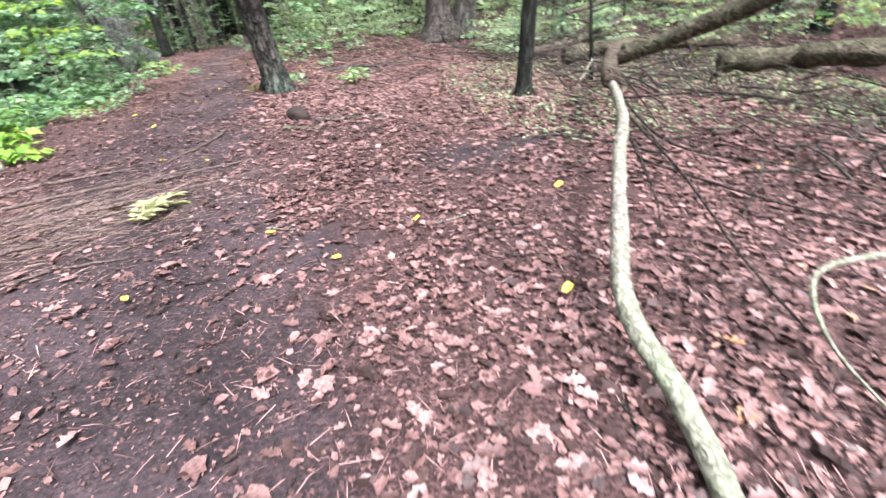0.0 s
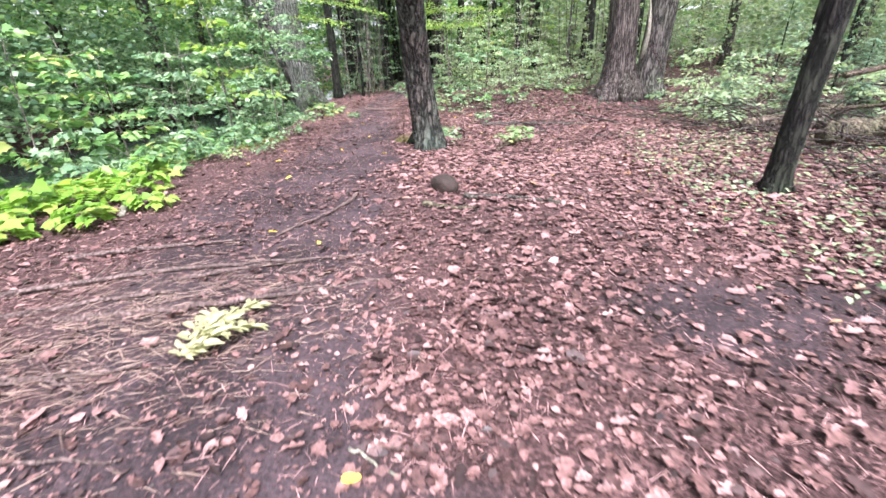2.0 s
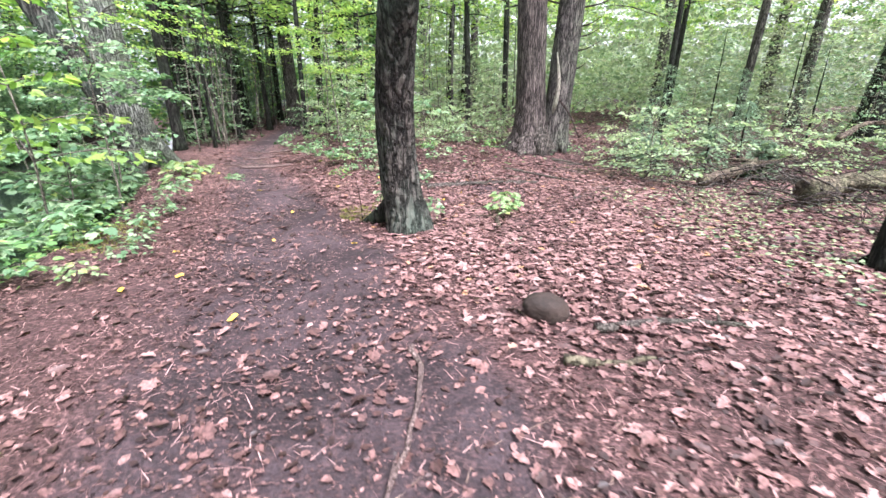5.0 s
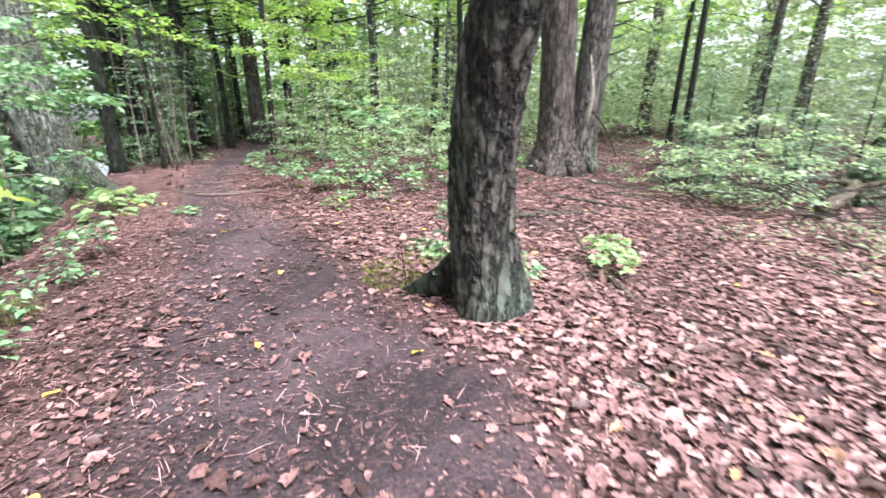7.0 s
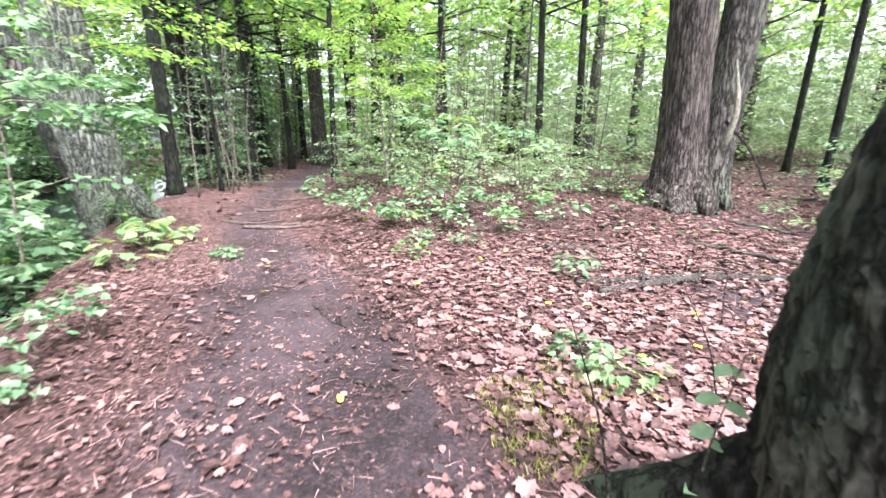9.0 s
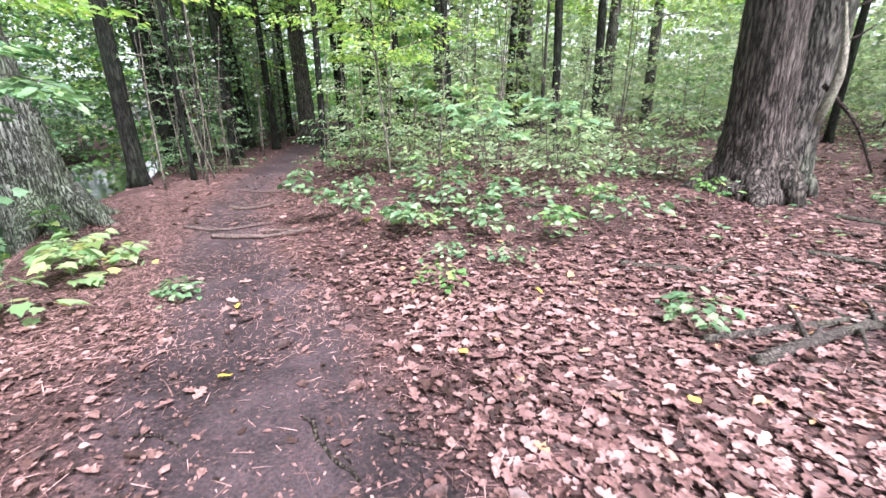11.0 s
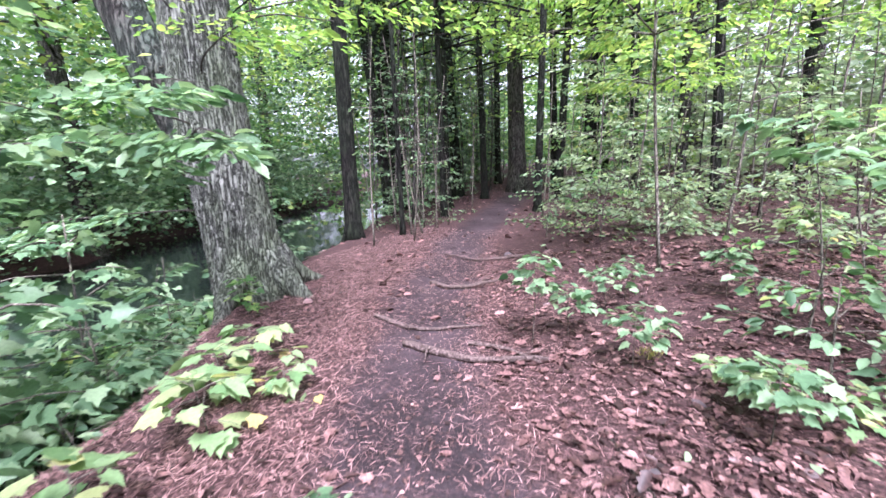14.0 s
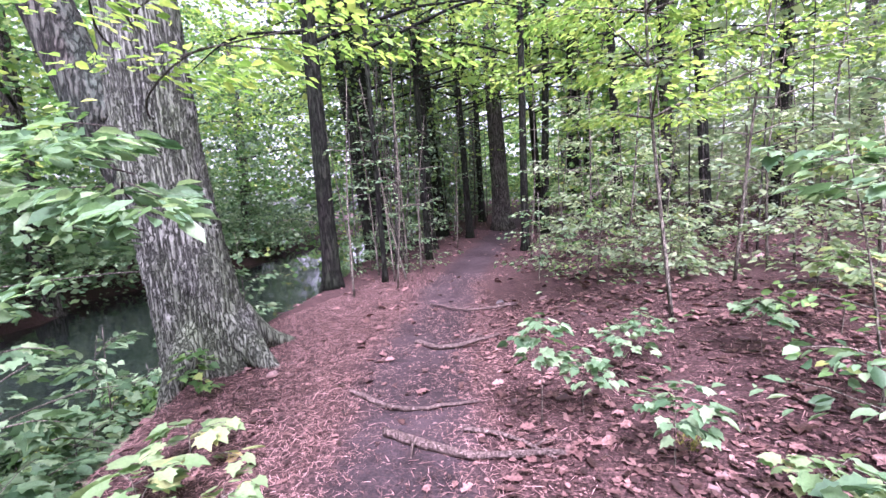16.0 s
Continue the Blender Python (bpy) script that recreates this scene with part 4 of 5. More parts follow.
STICKS = [  # ends, thickness, side twigs, wood
    ((-1.62, 5.52), (-0.67, 5.50), 0.03, 2, TWIG), ((-1.93, 5.22), (-1.42, 5.18), 0.032, 0, LOG), ((-1.44, 5.16), (-0.9, 5.3), 0.012, 0, TWIG), ((-1.54, 7.53), (-2.28, 6.88), 0.015, 0, PALE_WOOD),
    ((-2.51, 10.21), (-0.53, 10.56), 0.042, 4, TWIG), ((-2.46, 11.25), (-1.56, 11.12), 0.014, 1, TWIG), ((0.37, 12.74), (0.96, 12.03), 0.03, 1, TWIG), ((-2.74, 9.49), (-2.85, 8.84), 0.009, 0, TWIG),
    ((-4.73, 9.96), (-4.47, 9.62), 0.014, 1, TWIG), ((-4.29, 8.96), (-4.03, 8.81), 0.017, 1, TWIG), ((-4.15, 9.43), (-3.94, 9.31), 0.012, 0, TWIG), ((0.13, 9.51), (-0.18, 8.32), 0.018, 1, TWIG),
    ((-4.77, 9.99), (-4.52, 9.70), 0.010, 1, TWIG), ((-4.42, 9.87), (-4.06, 9.74), 0.009, 1, TWIG), ((-2.44, 11.24), (-1.20, 10.95), 0.018, 1, TWIG), ((-4.35, 9.97), (-4.18, 9.84), 0.008, 0, TWIG), ((-5.49, 9.91), (-5.23, 9.83), 0.009, 1, TWIG),
    ((-5.15, 12.48), (-4.78, 11.86), 0.010, 0, TWIG), ((-5.56, 11.58), (-5.30, 11.70), 0.007, 0, TWIG), ((-5.5, 12.24), (-5.26, 12.29), 0.007, 0, TWIG), ((-1.25, 2.62), (-1.03, 2.56), 0.007, 0, PALE_WOOD), ((-2.36, 2.01), (-2.38, 2.34), 0.006, 0, TWIG),
    ((-0.14, 2.47), (0.22, 2.63), 0.008, 1, PALE_WOOD), ((-1.52, 2.0), (-1.31, 2.01), 0.007, 0, TWIG), ((-2.63, 10.45), (-0.66, 10.75), 0.03, 3, TWIG), ((-2.6, 11.6), (-0.4, 10.9), 0.03, 3, TWIG), ((-0.9, 11.7), (0.3, 10.4), 0.028, 2, TWIG), ((-0.4, 9.2), (0.9, 10.2), 0.024, 2, TWIG), ((0.6, 8.4), (1.5, 9.3), 0.03, 2, LOG), ((-0.67, 6.04), (-0.06, 6.58), 0.010, 1, TWIG),
    ((-2.17, 6.61), (-1.42, 7.19), 0.012, 1, TWIG), ((-0.28, 3.94), (-0.13, 3.64), 0.008, 1, TWIG), ((0.54, 1.25), (0.58, 0.80), 0.008, 1, TWIG), ((0.28, 2.07), (0.55, 2.03), 0.010, 0, TWIG), ((1.2, 3.0), (1.9, 3.3), 0.012, 1, TWIG), ((0.2, 4.9), (0.9, 4.75), 0.012, 1, TWIG),
    ((0.9, 3.6), (1.8, 3.5), 0.009, 1, PALE_WOOD), ((1.3, 11.2), (0.2, 11.9), 0.025, 2, LOG), ((1.6, 9.8), (0.7, 10.3), 0.02, 2, TWIG), ((2.4, 9.6), (1.2, 9.0), 0.015, 2, TWIG), ((-0.2, 12.2), (0.7, 11.5), 0.018, 1, TWIG), ((-3.6, 16.3), (-2.2, 16.8), 0.03, 1, TWIG),
    ((-3.4, 13.6), (-2.6, 13.2), 0.025, 1, TWIG), ((-1.9, 6.3), (-1.2, 6.9), 0.008, 0, TWIG), ((-4.5, 4.6), (-4.9, 4.9), 0.02, 1, LOG), ((-4.6, 4.3), (-5.6, 5.2), 0.03, 1, PALE_WOOD), ((-3.3, 7.2), (-3.0, 6.9), 0.006, 0, TWIG), ((-2.6, 6.1), (-2.3, 5.7), 0.006, 0, TWIG),
]
for p, q, r, side, wood in STICKS:
    wood = BRUSH if wood is TWIG and r >= 0.024 else wood
    words = {id(BRUSH): "stout grey dead branch lying in leaf litter", id(TWIG): "thin dark dead stick lying in leaf litter", id(LOG): "short mossy piece of dead branch on the ground", id(PALE_WOOD): "pale barkless stick lying in leaf litter"}[id(wood)]
    stick("stick", [p, q], r, r * 0.5, wood, words, "fallen sticks", side=side)
for k in range(70):
    x, y = rng.uniform(-6.5, 2.5), rng.uniform(0.3, 15.0)
    if x < bank_x(y) + 0.4:
        continue
    a, length = rng.uniform(0, 3.14), rng.uniform(0.15, 0.5)
    stick("twig_litter", [(x, y), (x + math.cos(a) * length, y + math.sin(a) * length)], rng.uniform(0.003, 0.006), 0.002, TWIG, "small dead twig on the forest floor", "small twigs", seg=5, category="twig")
for pts, r in ((((-2.74, 5.44), (-2.70, 5.0), (-2.87, 4.27)), 0.018), (((-3.81, 2.57), (-3.4, 2.95), (-2.9, 3.31)), 0.022), (((-3.22, 2.88), (-2.4, 3.35), (-1.63, 3.77)), 0.02), (((-6.65, 13.13), (-6.1, 13.02), (-5.53, 13.12)), 0.035),
               (((-7.19, 13.58), (-6.7, 13.45), (-6.16, 13.64)), 0.024), (((-7.21, 14.81), (-6.8, 14.7), (-6.35, 15.08)), 0.03), (((-6.16, 13.3), (-5.85, 13.24), (-5.56, 13.05)), 0.02), (((-3.6, 2.1), (-2.9, 2.5), (-2.5, 2.55)), 0.012), (((-3.9, 3.0), (-3.2, 3.5), (-2.5, 3.9)), 0.018), (((-3.3, 2.2), (-2.9, 2.45), (-2.4, 2.75)), 0.014), (((-3.0, 3.45), (-2.5, 3.85), (-1.9, 4.1)), 0.014), (((-4.1, 3.5), (-3.6, 3.8), (-3.1, 4.1)), 0.02), (((-2.8, 1.9), (-2.4, 2.2), (-2.0, 2.35)), 0.012), (((-6.4, 16.3), (-7.0, 16.1), (-7.7, 16.4)), 0.025)):
    stick("exposed_root", [(x, y, 0.012) for x, y in pts], r, r * 0.45, ROOT, "bare root crossing the worn footpath", "exposed roots", category="root", side=1)

# a thin seedling with pale oval leaves at the foot of the leaning tree, and bare switches beside it
foot = thing("foot_seedling", on(-3.1, 8.0), "thin seedling with pale oval leaves against the leaning trunk", "seedling")
part("stem", tubes("stem", [(bezier([(0, 0, -0.03), (0.0, 0.0, 0.3), (0.05, -0.01, 0.64)], 12), np.linspace(0.005, 0.002, 12))], seg=5), STEM, foot)
for h, a, size in ((0.22, 3.4, 0.07), (0.34, 0.4, 0.06), (0.40, 3.1, 0.075), (0.49, 5.4, 0.07), (0.50, 2.9, 0.07), (0.58, 0.2, 0.065), (0.60, 3.6, 0.06)):
    way = np.array([[math.cos(a), math.sin(a), -0.2]])
    part("leaf", leaves("leaf", np.array([[0.03 * h, 0, h]]), way, np.array([[0.15 * math.cos(a), -0.45, 1.0]]), np.array([size]), (OVAL[0] * np.array([1, 1.35, 1]), OVAL[1])), COOL, foot, smooth=False)
for (x0, y0), (x1, y1), h in (((-3.32, 8.05), (-3.42, 8.3), 0.62), ((-2.5, 8.75), (-2.62, 8.95), 0.5), ((-1.9, 9.6), (-1.8, 9.75), 0.45)):
    switch = thing("bare_switch", on(x0, y0), "thin bare upright twig beside the path", "twig", "bare switches")
    part("shaft", tubes("shaft", [(bezier([(0, 0, -0.03), ((x1 - x0) * 0.3, (y1 - y0) * 0.3 + 0.02, h * 0.5), (x1 - x0, y1 - y0, h)], 10), np.linspace(0.006, 0.002, 10))], seg=5), TWIG, switch)

# forked branch behind the leaning tree
stick("forked_branch", [(-1.77, 7.87), (-1.66, 8.5), (-1.45, 9.3), (-1.23, 9.9)], 0.03, 0.012, LOG, "forked fallen branch with peeling bark", side=4)

# fallen bough with a pale bare limb, held clear of the ground
bough = thing("fallen_bough", on(1.9, 5.0), "broken bough with brown bark and a pale bare limb", "fallen branch")
BO = np.array(on(1.9, 5.0))


def limb(name, pts, r0, r1, material, label="", seg=12, n=26, rough=0.04):
    run = bezier(np.array(pts, float) - BO, n)
    return part(name, tubes(name, [(run, np.linspace(r0, r1, n))], seg=seg, rough=rough, lobes=0.06), material, bough, label)


limb("log", [(2.95, 7.2, 0.42), (2.4, 6.1, 0.62), (1.95, 5.1, 0.70), (1.62, 4.3, 0.62), (1.5, 3.9, 0.6)], 0.05, 0.085, LOG, "brown weathered bough")
limb("rising_limb", [(1.74, 4.72, 0.6), (2.15, 4.1, 0.9), (2.62, 3.35, 1.3), (3.1, 2.7, 1.75)], 0.06, 0.095, LOG, "thick dark rising limb")
limb("pale_limb", [(1.74, 4.72, 0.58), (1.3, 3.1, 0.52), (1.03, 2.4, 0.46), (0.80, 1.75, 0.36), (0.68, 1.32, 0.24), (0.74, 0.97, 0.12), (0.75, 0.62, 0.04), (0.7, 0.2, 0.03)], 0.036, 0.042, PALE_WOOD, "pale bare crooked limb", n=60, rough=0.1)
for k, pts in enumerate((((1.6, 4.2, 0.55), (1.41, 3.49, 0.5), (1.38, 2.36, 0.35), (1.35, 1.67, 0.2), (1.44, 1.28, 0.05)), ((1.64, 4.3, 0.5), (1.64, 3.04, 0.3), (2.06, 2.48, 0.3), (2.49, 2.22, 0.22)),
                         ((2.1, 1.62, 0.2), (1.66, 1.54, 0.2), (1.51, 1.42, 0.15), (1.43, 1.17, 0.08), (1.44, 0.9, 0.03)), ((1.5, 3.1, 0.15), (2.04, 2.34, 0.1), (2.6, 1.8, 0.08)), ((1.2, 2.7, 0.48), (1.25, 2.3, 0.2), (1.22, 2.1, 0.02)),
                         ((1.5, 3.6, 0.5), (2.2, 3.3, 0.55), (3.0, 3.0, 0.4)), ((1.9, 4.9, 0.55), (2.05, 4.5, 0.3), (2.2, 4.2, 0.02)), ((2.1, 6.2, 0.46), (1.95, 6.0, 0.3), (1.8, 5.7, 0.25), (1.75, 5.4, 0.05)))):
    limb("dead_twig", pts, 0.016 if k == 2 else 0.011, 0.005, PALE_WOOD if k in (2, 7) else TWIG, seg=7, n=18)

for pts, r0, r1 in ((((2.3, 8.35, 0.15), (3.6, 8.5, 0.28), (5.4, 8.3, 0.3)), 0.14, 0.1), (((3.4, 5.5, 0.35), (4.6, 4.7, 0.55), (6.5, 3.6, 0.6)), 0.12, 0.16), (((1.8, 9.6, 0.1), (3.2, 10.4, 0.25), (4.6, 11.6, 0.4)), 0.09, 0.06),
                    (((2.6, 7.4, 0.1), (4.0, 7.6, 0.5), (5.8, 8.4, 0.8)), 0.05, 0.03), (((2.2, 8.0, 0.9), (3.4, 8.7, 1.05), (5.2, 9.2, 0.9)), 0.035, 0.015)):
    stick("fallen_log", pts, r0, r1, LOG, "mossy fallen log among dead brush", "fallen logs", seg=14, side=3, category="log")
dead = thing("dead_sapling", on(2.34, 6.82), "thin dead standing stem with broken twigs", "dead tree")
part("shaft", tubes("shaft", [(bezier([(0, 0, -0.05), (-0.1, 0, 0.75), (-0.22, 0.03, 1.65)], 16), np.linspace(0.04, 0.012, 16))], seg=10, rough=0.06), BARK_DARK, dead)
for h, a, length in ((0.5, 0.3, 0.3), (0.8, 2.8, 0.35), (0.95, 0.0, 0.7), (1.1, 3.4, 0.4), (1.2, 0.6, 0.5), (0.3, 3.3, 0.4)):
    d = np.array([math.cos(a), math.sin(a), 0.25]) * length
    part("broken_twig", tubes("broken_twig", [(bezier([(-0.13 * h, 0, h), d * 0.5 + (-0.13 * h, 0, h + 0.02), d + (-0.13 * h, 0, h)], 7), np.linspace(0.014, 0.004, 7))], seg=6), TWIG, dead)

# grey dead brush heaps
for x, y, n, s in ((2.2, 8.9, 60, 1.5), (3.4, 6.6, 60, 1.5), (2.8, 5.6, 40, 1.2), (1.9, 10.6, 50, 1.3), (4.4, 9.9, 50, 1.6), (3.6, 4.0, 45, 1.5), (3.0, 2.6, 35, 1.3), (5.4, 7.2, 40, 1.6), (6.6, 9.6, 40, 1.8), (5.2, 11.4, 35, 1.5), (2.6, 7.6, 35, 1.2)):
    b = on(x, y)
    ob = thing("brush_heap", b, "tangled heap of grey dead twigs", "brush", "dead brush")
    for k in range(n):
        o = np.array([rng.normal(0, s * 0.45), rng.normal(0, s * 0.45), rng.uniform(0.0, 0.35)])
        a, length = rng.uniform(0, 6.28), rng.uniform(0.4, 1.5)
        d = np.array([math.cos(a), math.sin(a), rng.uniform(-0.1, 0.28)]) * length
        run = bezier([o, o + d * 0.35 + rng.normal(0, 0.09, 3), o + d * 0.7 + rng.normal(0, 0.09, 3), o + d], 9)
        part("dead_twig", tubes("dead_twig", [(run, np.linspace(rng.uniform(0.006, 0.013), 0.003, 9))], seg=5), BRUSH if k % 3 else TWIG, ob)

# thin bare poles along the bank
for x, y, h, l in ((-9.2, 16.7, 3.6, 0.05), (-9.6, 19.6, 4.0, -0.1), (-9.5, 20.4, 4.2, 0.1), (-10.2, 20.2, 4.2, -0.15), (-9.8, 18.6, 3.8, -0.2), (-10.6, 21.6, 4.5, 0.15), (-10.3, 22.6, 4.5, 0.1), (-11.4, 24.5, 5.0, -0.1), (-10.0, 24.0, 4.8, 0.1), (-10.9, 19.4, 4.4, -0.2),
                   (-12.2, 21.5, 4.5, 0.2), (-10.6, 26.5, 5.0, 0.0), (-9.3, 22.3, 4.5, 0.12), (-6.9, 20.6, 4.0, 0.2), (-6.4, 21.8, 4.5, -0.1), (-7.3, 26.5, 5, 0.1), (-5.0, 18.0, 3.5, 0.1), (-2.9, 16.0, 3.2, -0.1), (-3.9, 16.6, 3.8, 0.15), (-4.4, 19.0, 5.0, 0.05), (-2.4, 18.2, 5.0, -0.1), (-1.6, 22.4, 6.0, 0.1), (-5.8, 23.6, 6.0, 0.0), (-3.2, 21.0, 5.5, 0.1), (0.6, 18.8, 5.0, -0.1), (-0.2, 23.0, 6.0, 0.05), (-7.6, 29.0, 6.0, 0.0), (1.6, 21.0, 5.5, 0.1), (-5.4, 26.5, 6.0, 0.1),
                   (-8.75, 17.4, 3.2, 0.1), (-8.9, 18.1, 3.6, -0.08), (-8.95, 18.9, 3.4, 0.12), (-9.05, 17.9, 4.0, -0.1), (-9.3, 19.0, 4.2, 0.05)):
    shrub("pole_sapling", on(x, y), h, 8, 0.7, 9, 0.08, COOL, OVAL, "thin bare pole sapling with few leaves near the stream", "sapling", low=0.45, lean_xy=(l * 0.3, 0.0), stem_r=0.022, group="pole saplings")

# bare dead poles standing close together behind the bank
pole_rng = np.random.default_rng(5)
for k in range(46):
    y = pole_rng.uniform(18.5, 33.0)
    x = trail_x(y) + (-1.2 - pole_rng.gamma(1.5, 1.3) if k % 3 else 1.4 + pole_rng.gamma(1.6, 2.2))
    b, h, r = on(x, y), pole_rng.uniform(4.5, 8.0), pole_rng.uniform(0.015, 0.05)
    ob = thing("dead_pole", b, "thin grey dead pole with short bare side twigs", "dead tree", "dead poles")
    lean_x, lean_y = pole_rng.normal(0, 0.05, 2)
    run = bezier([(0, 0, -0.1), (lean_x * h * 0.5 + pole_rng.normal(0, 0.06), lean_y * h * 0.5, h * 0.5), (lean_x * h, lean_y * h, h)], 12)
    part("shaft", tubes("shaft", [(run, np.linspace(r, r * 0.35, 12))], seg=7, rough=0.05), BARK_FAR, ob)
    for q in range(5):
        o = run[3 + q + int(pole_rng.integers(0, 3))]
        a, length = pole_rng.uniform(0, 6.28), pole_rng.uniform(0.3, 1.0)
        d = np.array([math.cos(a), math.sin(a), pole_rng.uniform(-0.15, 0.3)]) * length
        part("twig", tubes("twig", [(bezier([o, o + d * 0.5 + (0, 0, 0.03), o + d], 6), np.linspace(0.009, 0.003, 6))], seg=5), TWIG, ob)

# ---- stone ----
stone_bm = bmesh.new()
bmesh.ops.create_icosphere(stone_bm, subdivisions=4, radius=1.0)
for v in stone_bm.verts:
    c = v.co
    k = 1 + 0.16 * noise.noise(c * 1.1 + Vector((3, 1, 2))) + 0.04 * noise.noise(c * 4)
    flat = -0.55 if c.z < -0.55 else c.z
    v.co = Vector((c.x * 0.145 * k, c.y * 0.115 * k, (flat + 0.15) * 0.115 * k))
stone_me = bpy.data.meshes.new("stone")
stone_bm.to_mesh(stone_me)
stone_bm.free()
stone = part("stone", stone_me, STONE)
stone.matrix_basis = pose(*on(-1.87, 5.72, 0.04), 0, 0, -12)
tagged(stone, "rounded brown stone sitting on bare soil", "stone")

# ---- forest litter and far woods ----


def scatter(count, x0, x1, y0, y1, keep):
    x, y = rng.uniform(x0, x1, count), rng.uniform(y0, y1, count)
    k = rng.random(count) < keep(x, y)
    return x[k], y[k]


def lay(x, y, lift, tilt):
    n = len(x)
    a = rng.uniform(0, 6.28, n)
    axes = np.stack([np.cos(a), np.sin(a), rng.normal(0, 0.12, n)], -1)
    return np.stack([x, y, land(x, y) + rng.uniform(0.004, lift, n)], -1), axes, np.array([0, 0, 1.0]) + rng.normal(0, tilt, (n, 3))


def leaf_chance(x, y):
    dry = (x > bank_x(y) - 0.5) | (x < bank_x(y) - STREAM)
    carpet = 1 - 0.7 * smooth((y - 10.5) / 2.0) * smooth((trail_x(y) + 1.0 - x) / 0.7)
    side = x - trail_x(y)
    # thinned right of the far trail: bared dark soil imitates the saplings' shade
    carpet = carpet * (1 - 0.4 * smooth(-side - 0.6) * smooth((11.0 - y) / 1.5)) * (0.85 + (0.25 + 0.5 * smooth((y - 6.0) / 2.0)) * smooth(side - 0.8)) * (1 - 0.5 * smooth((y - 11.4) / 1.2) * smooth(side / 0.6))
    return carpet * dry * np.clip(1 - 1.05 * worn(x, y), 0.06, 1) * (0.55 + 0.45 * np.sin(1.7 * x + 0.5) * np.sin(1.3 * y + 1.0) + 0.2)


curled = (MAPLE[0] * np.array([1, 1, 2.0]), MAPLE[1])
bent = (OVAL[0] * np.array([1, 1.3, 1.4]), OVAL[1])
ROUND = (np.array([(0, 0, 0)] + [(0.5 - 0.5 * math.cos(t * 0.449), s * (0.38 - 0.022 * t) * math.sin(t * 0.449) ** 0.9, 0.07 * math.sin(t * 0.9)) for s in (1, -1) for t in range(1, 7)] + [(1, 0, -0.06)]), [(0, 13, 6, 5, 4, 3, 2, 1), (0, 7, 8, 9, 10, 11, 12, 13)])
scrap = (np.array([(0, 0, 0), (0.2, 0.3, 0.08), (0.75, 0.36, 0.02), (1, -0.05, 0.06), (0.55, -0.33, -0.02)]), [(0, 3, 2, 1), (0, 4, 3)])
RAGGED = (np.array([(0, 0, 0), (0.14, 0.16, 0.06), (0.3, 0.13, 0.02), (0.42, 0.31, 0.12), (0.58, 0.17, 0.05), (0.74, 0.26, 0.14), (1, 0.03, 0.02),
                    (0.8, -0.2, 0.09), (0.6, -0.14, 0.03), (0.46, -0.33, 0.15), (0.3, -0.15, 0.03), (0.15, -0.2, 0.08)]),
          [(0, 6, 5, 4, 3, 2, 1), (0, 11, 10, 9, 8, 7, 6)])
shard = (np.array([(0, 0, 0), (0.35, 0.24, 0.06), (1, 0.1, 0.0), (0.6, -0.22, 0.08)]), [(0, 2, 1), (0, 3, 2)])


def crumb_chance(x, y):
    return (x > bank_x(y) - 0.4) * (0.85 - 0.4 * worn(x, y))


def big_chance(x, y):
    return leaf_chance(x, y) * (1 - 0.72 * smooth((trail_x(y) - x - 0.3) / 0.6) * smooth((y - 4.0) / 2.0))


def carpet_chance(x, y):
    side = x - trail_x(y)
    back = smooth((y - 4.5) / 2.0) + 0.22 * smooth(x / 0.8) * (1 - smooth((y - 4.5) / 2.0))
    return smooth((side - 0.75) / 0.7) * back * smooth((12.6 - y) / 1.4) * np.clip(1 - worn(x, y), 0, 1) * np.clip(0.8 + 0.3 * wobble(x * 1.3, y * 1.1), 0, 1)


# whole leaves right of the trail, in the lightened litter colour
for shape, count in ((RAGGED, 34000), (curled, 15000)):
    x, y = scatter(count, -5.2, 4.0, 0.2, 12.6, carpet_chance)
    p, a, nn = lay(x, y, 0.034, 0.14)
    tagged(part("leaf_carpet", leaves("leaf_carpet", p, a, nn, 0.04 + 0.062 * rng.random(len(x)) ** 1.5, shape), LIT_LITTER, smooth=False), "pale pink dry leaves lying thick under the trees, lit tone in the colour", "leaf litter", kind="stuff")
x, y = scatter(90000, -8.5, 0.5, 0.0, 16.5, lambda x, y: (x > bank_x(y) - 0.2) * smooth(2.0 - np.abs(x - trail_x(y)) / 0.9) * (0.55 + 0.45 * (wobble(x * 2.3, y * 2.1) > -0.1)))
p, a, nn = lay(x, y, 0.012, 0.2)
tagged(part("leaf_crumbs", leaves("leaf_crumbs", p, a, nn, rng.uniform(0.007, 0.034, len(x)), shard), LITTER, smooth=False), "trodden crumbs of leaves along the footpath", "leaf litter", kind="stuff")

for shape, count, lo, hi, keep in ((curled, 14000, 0.04, 0.105, big_chance), (RAGGED, 26000, 0.04, 0.11, big_chance), (bent, 46000, 0.022, 0.065, leaf_chance), (scrap, 120000, 0.012, 0.06, leaf_chance), (shard, 150000, 0.006, 0.03, crumb_chance)):
    x, y = scatter(count, -8.5, 4.0, -0.5, 16.5, keep)
    p, a, nn = lay(x, y, 0.012 if shape is shard else 0.026, 0.2)
    loose = shape is scrap or shape is shard
    tagged(part("leaf_litter", leaves("leaf_litter", p, a, nn, lo + (hi - lo) * rng.random(len(x)) ** 1.7, shape), SCRAPS if loose else LITTER, smooth=False), "pinkish-brown dry leaves covering the forest floor" if not loose else "small brown scraps of broken leaves on the soil", "leaf litter", kind="stuff")
x, y = scatter(50000, -24, 18, 3, 34, lambda x, y: leaf_chance(x, y) * (np.hypot(x + 3, y - 8) > 7))
p, a, nn = lay(x, y, 0.04, 0.3)
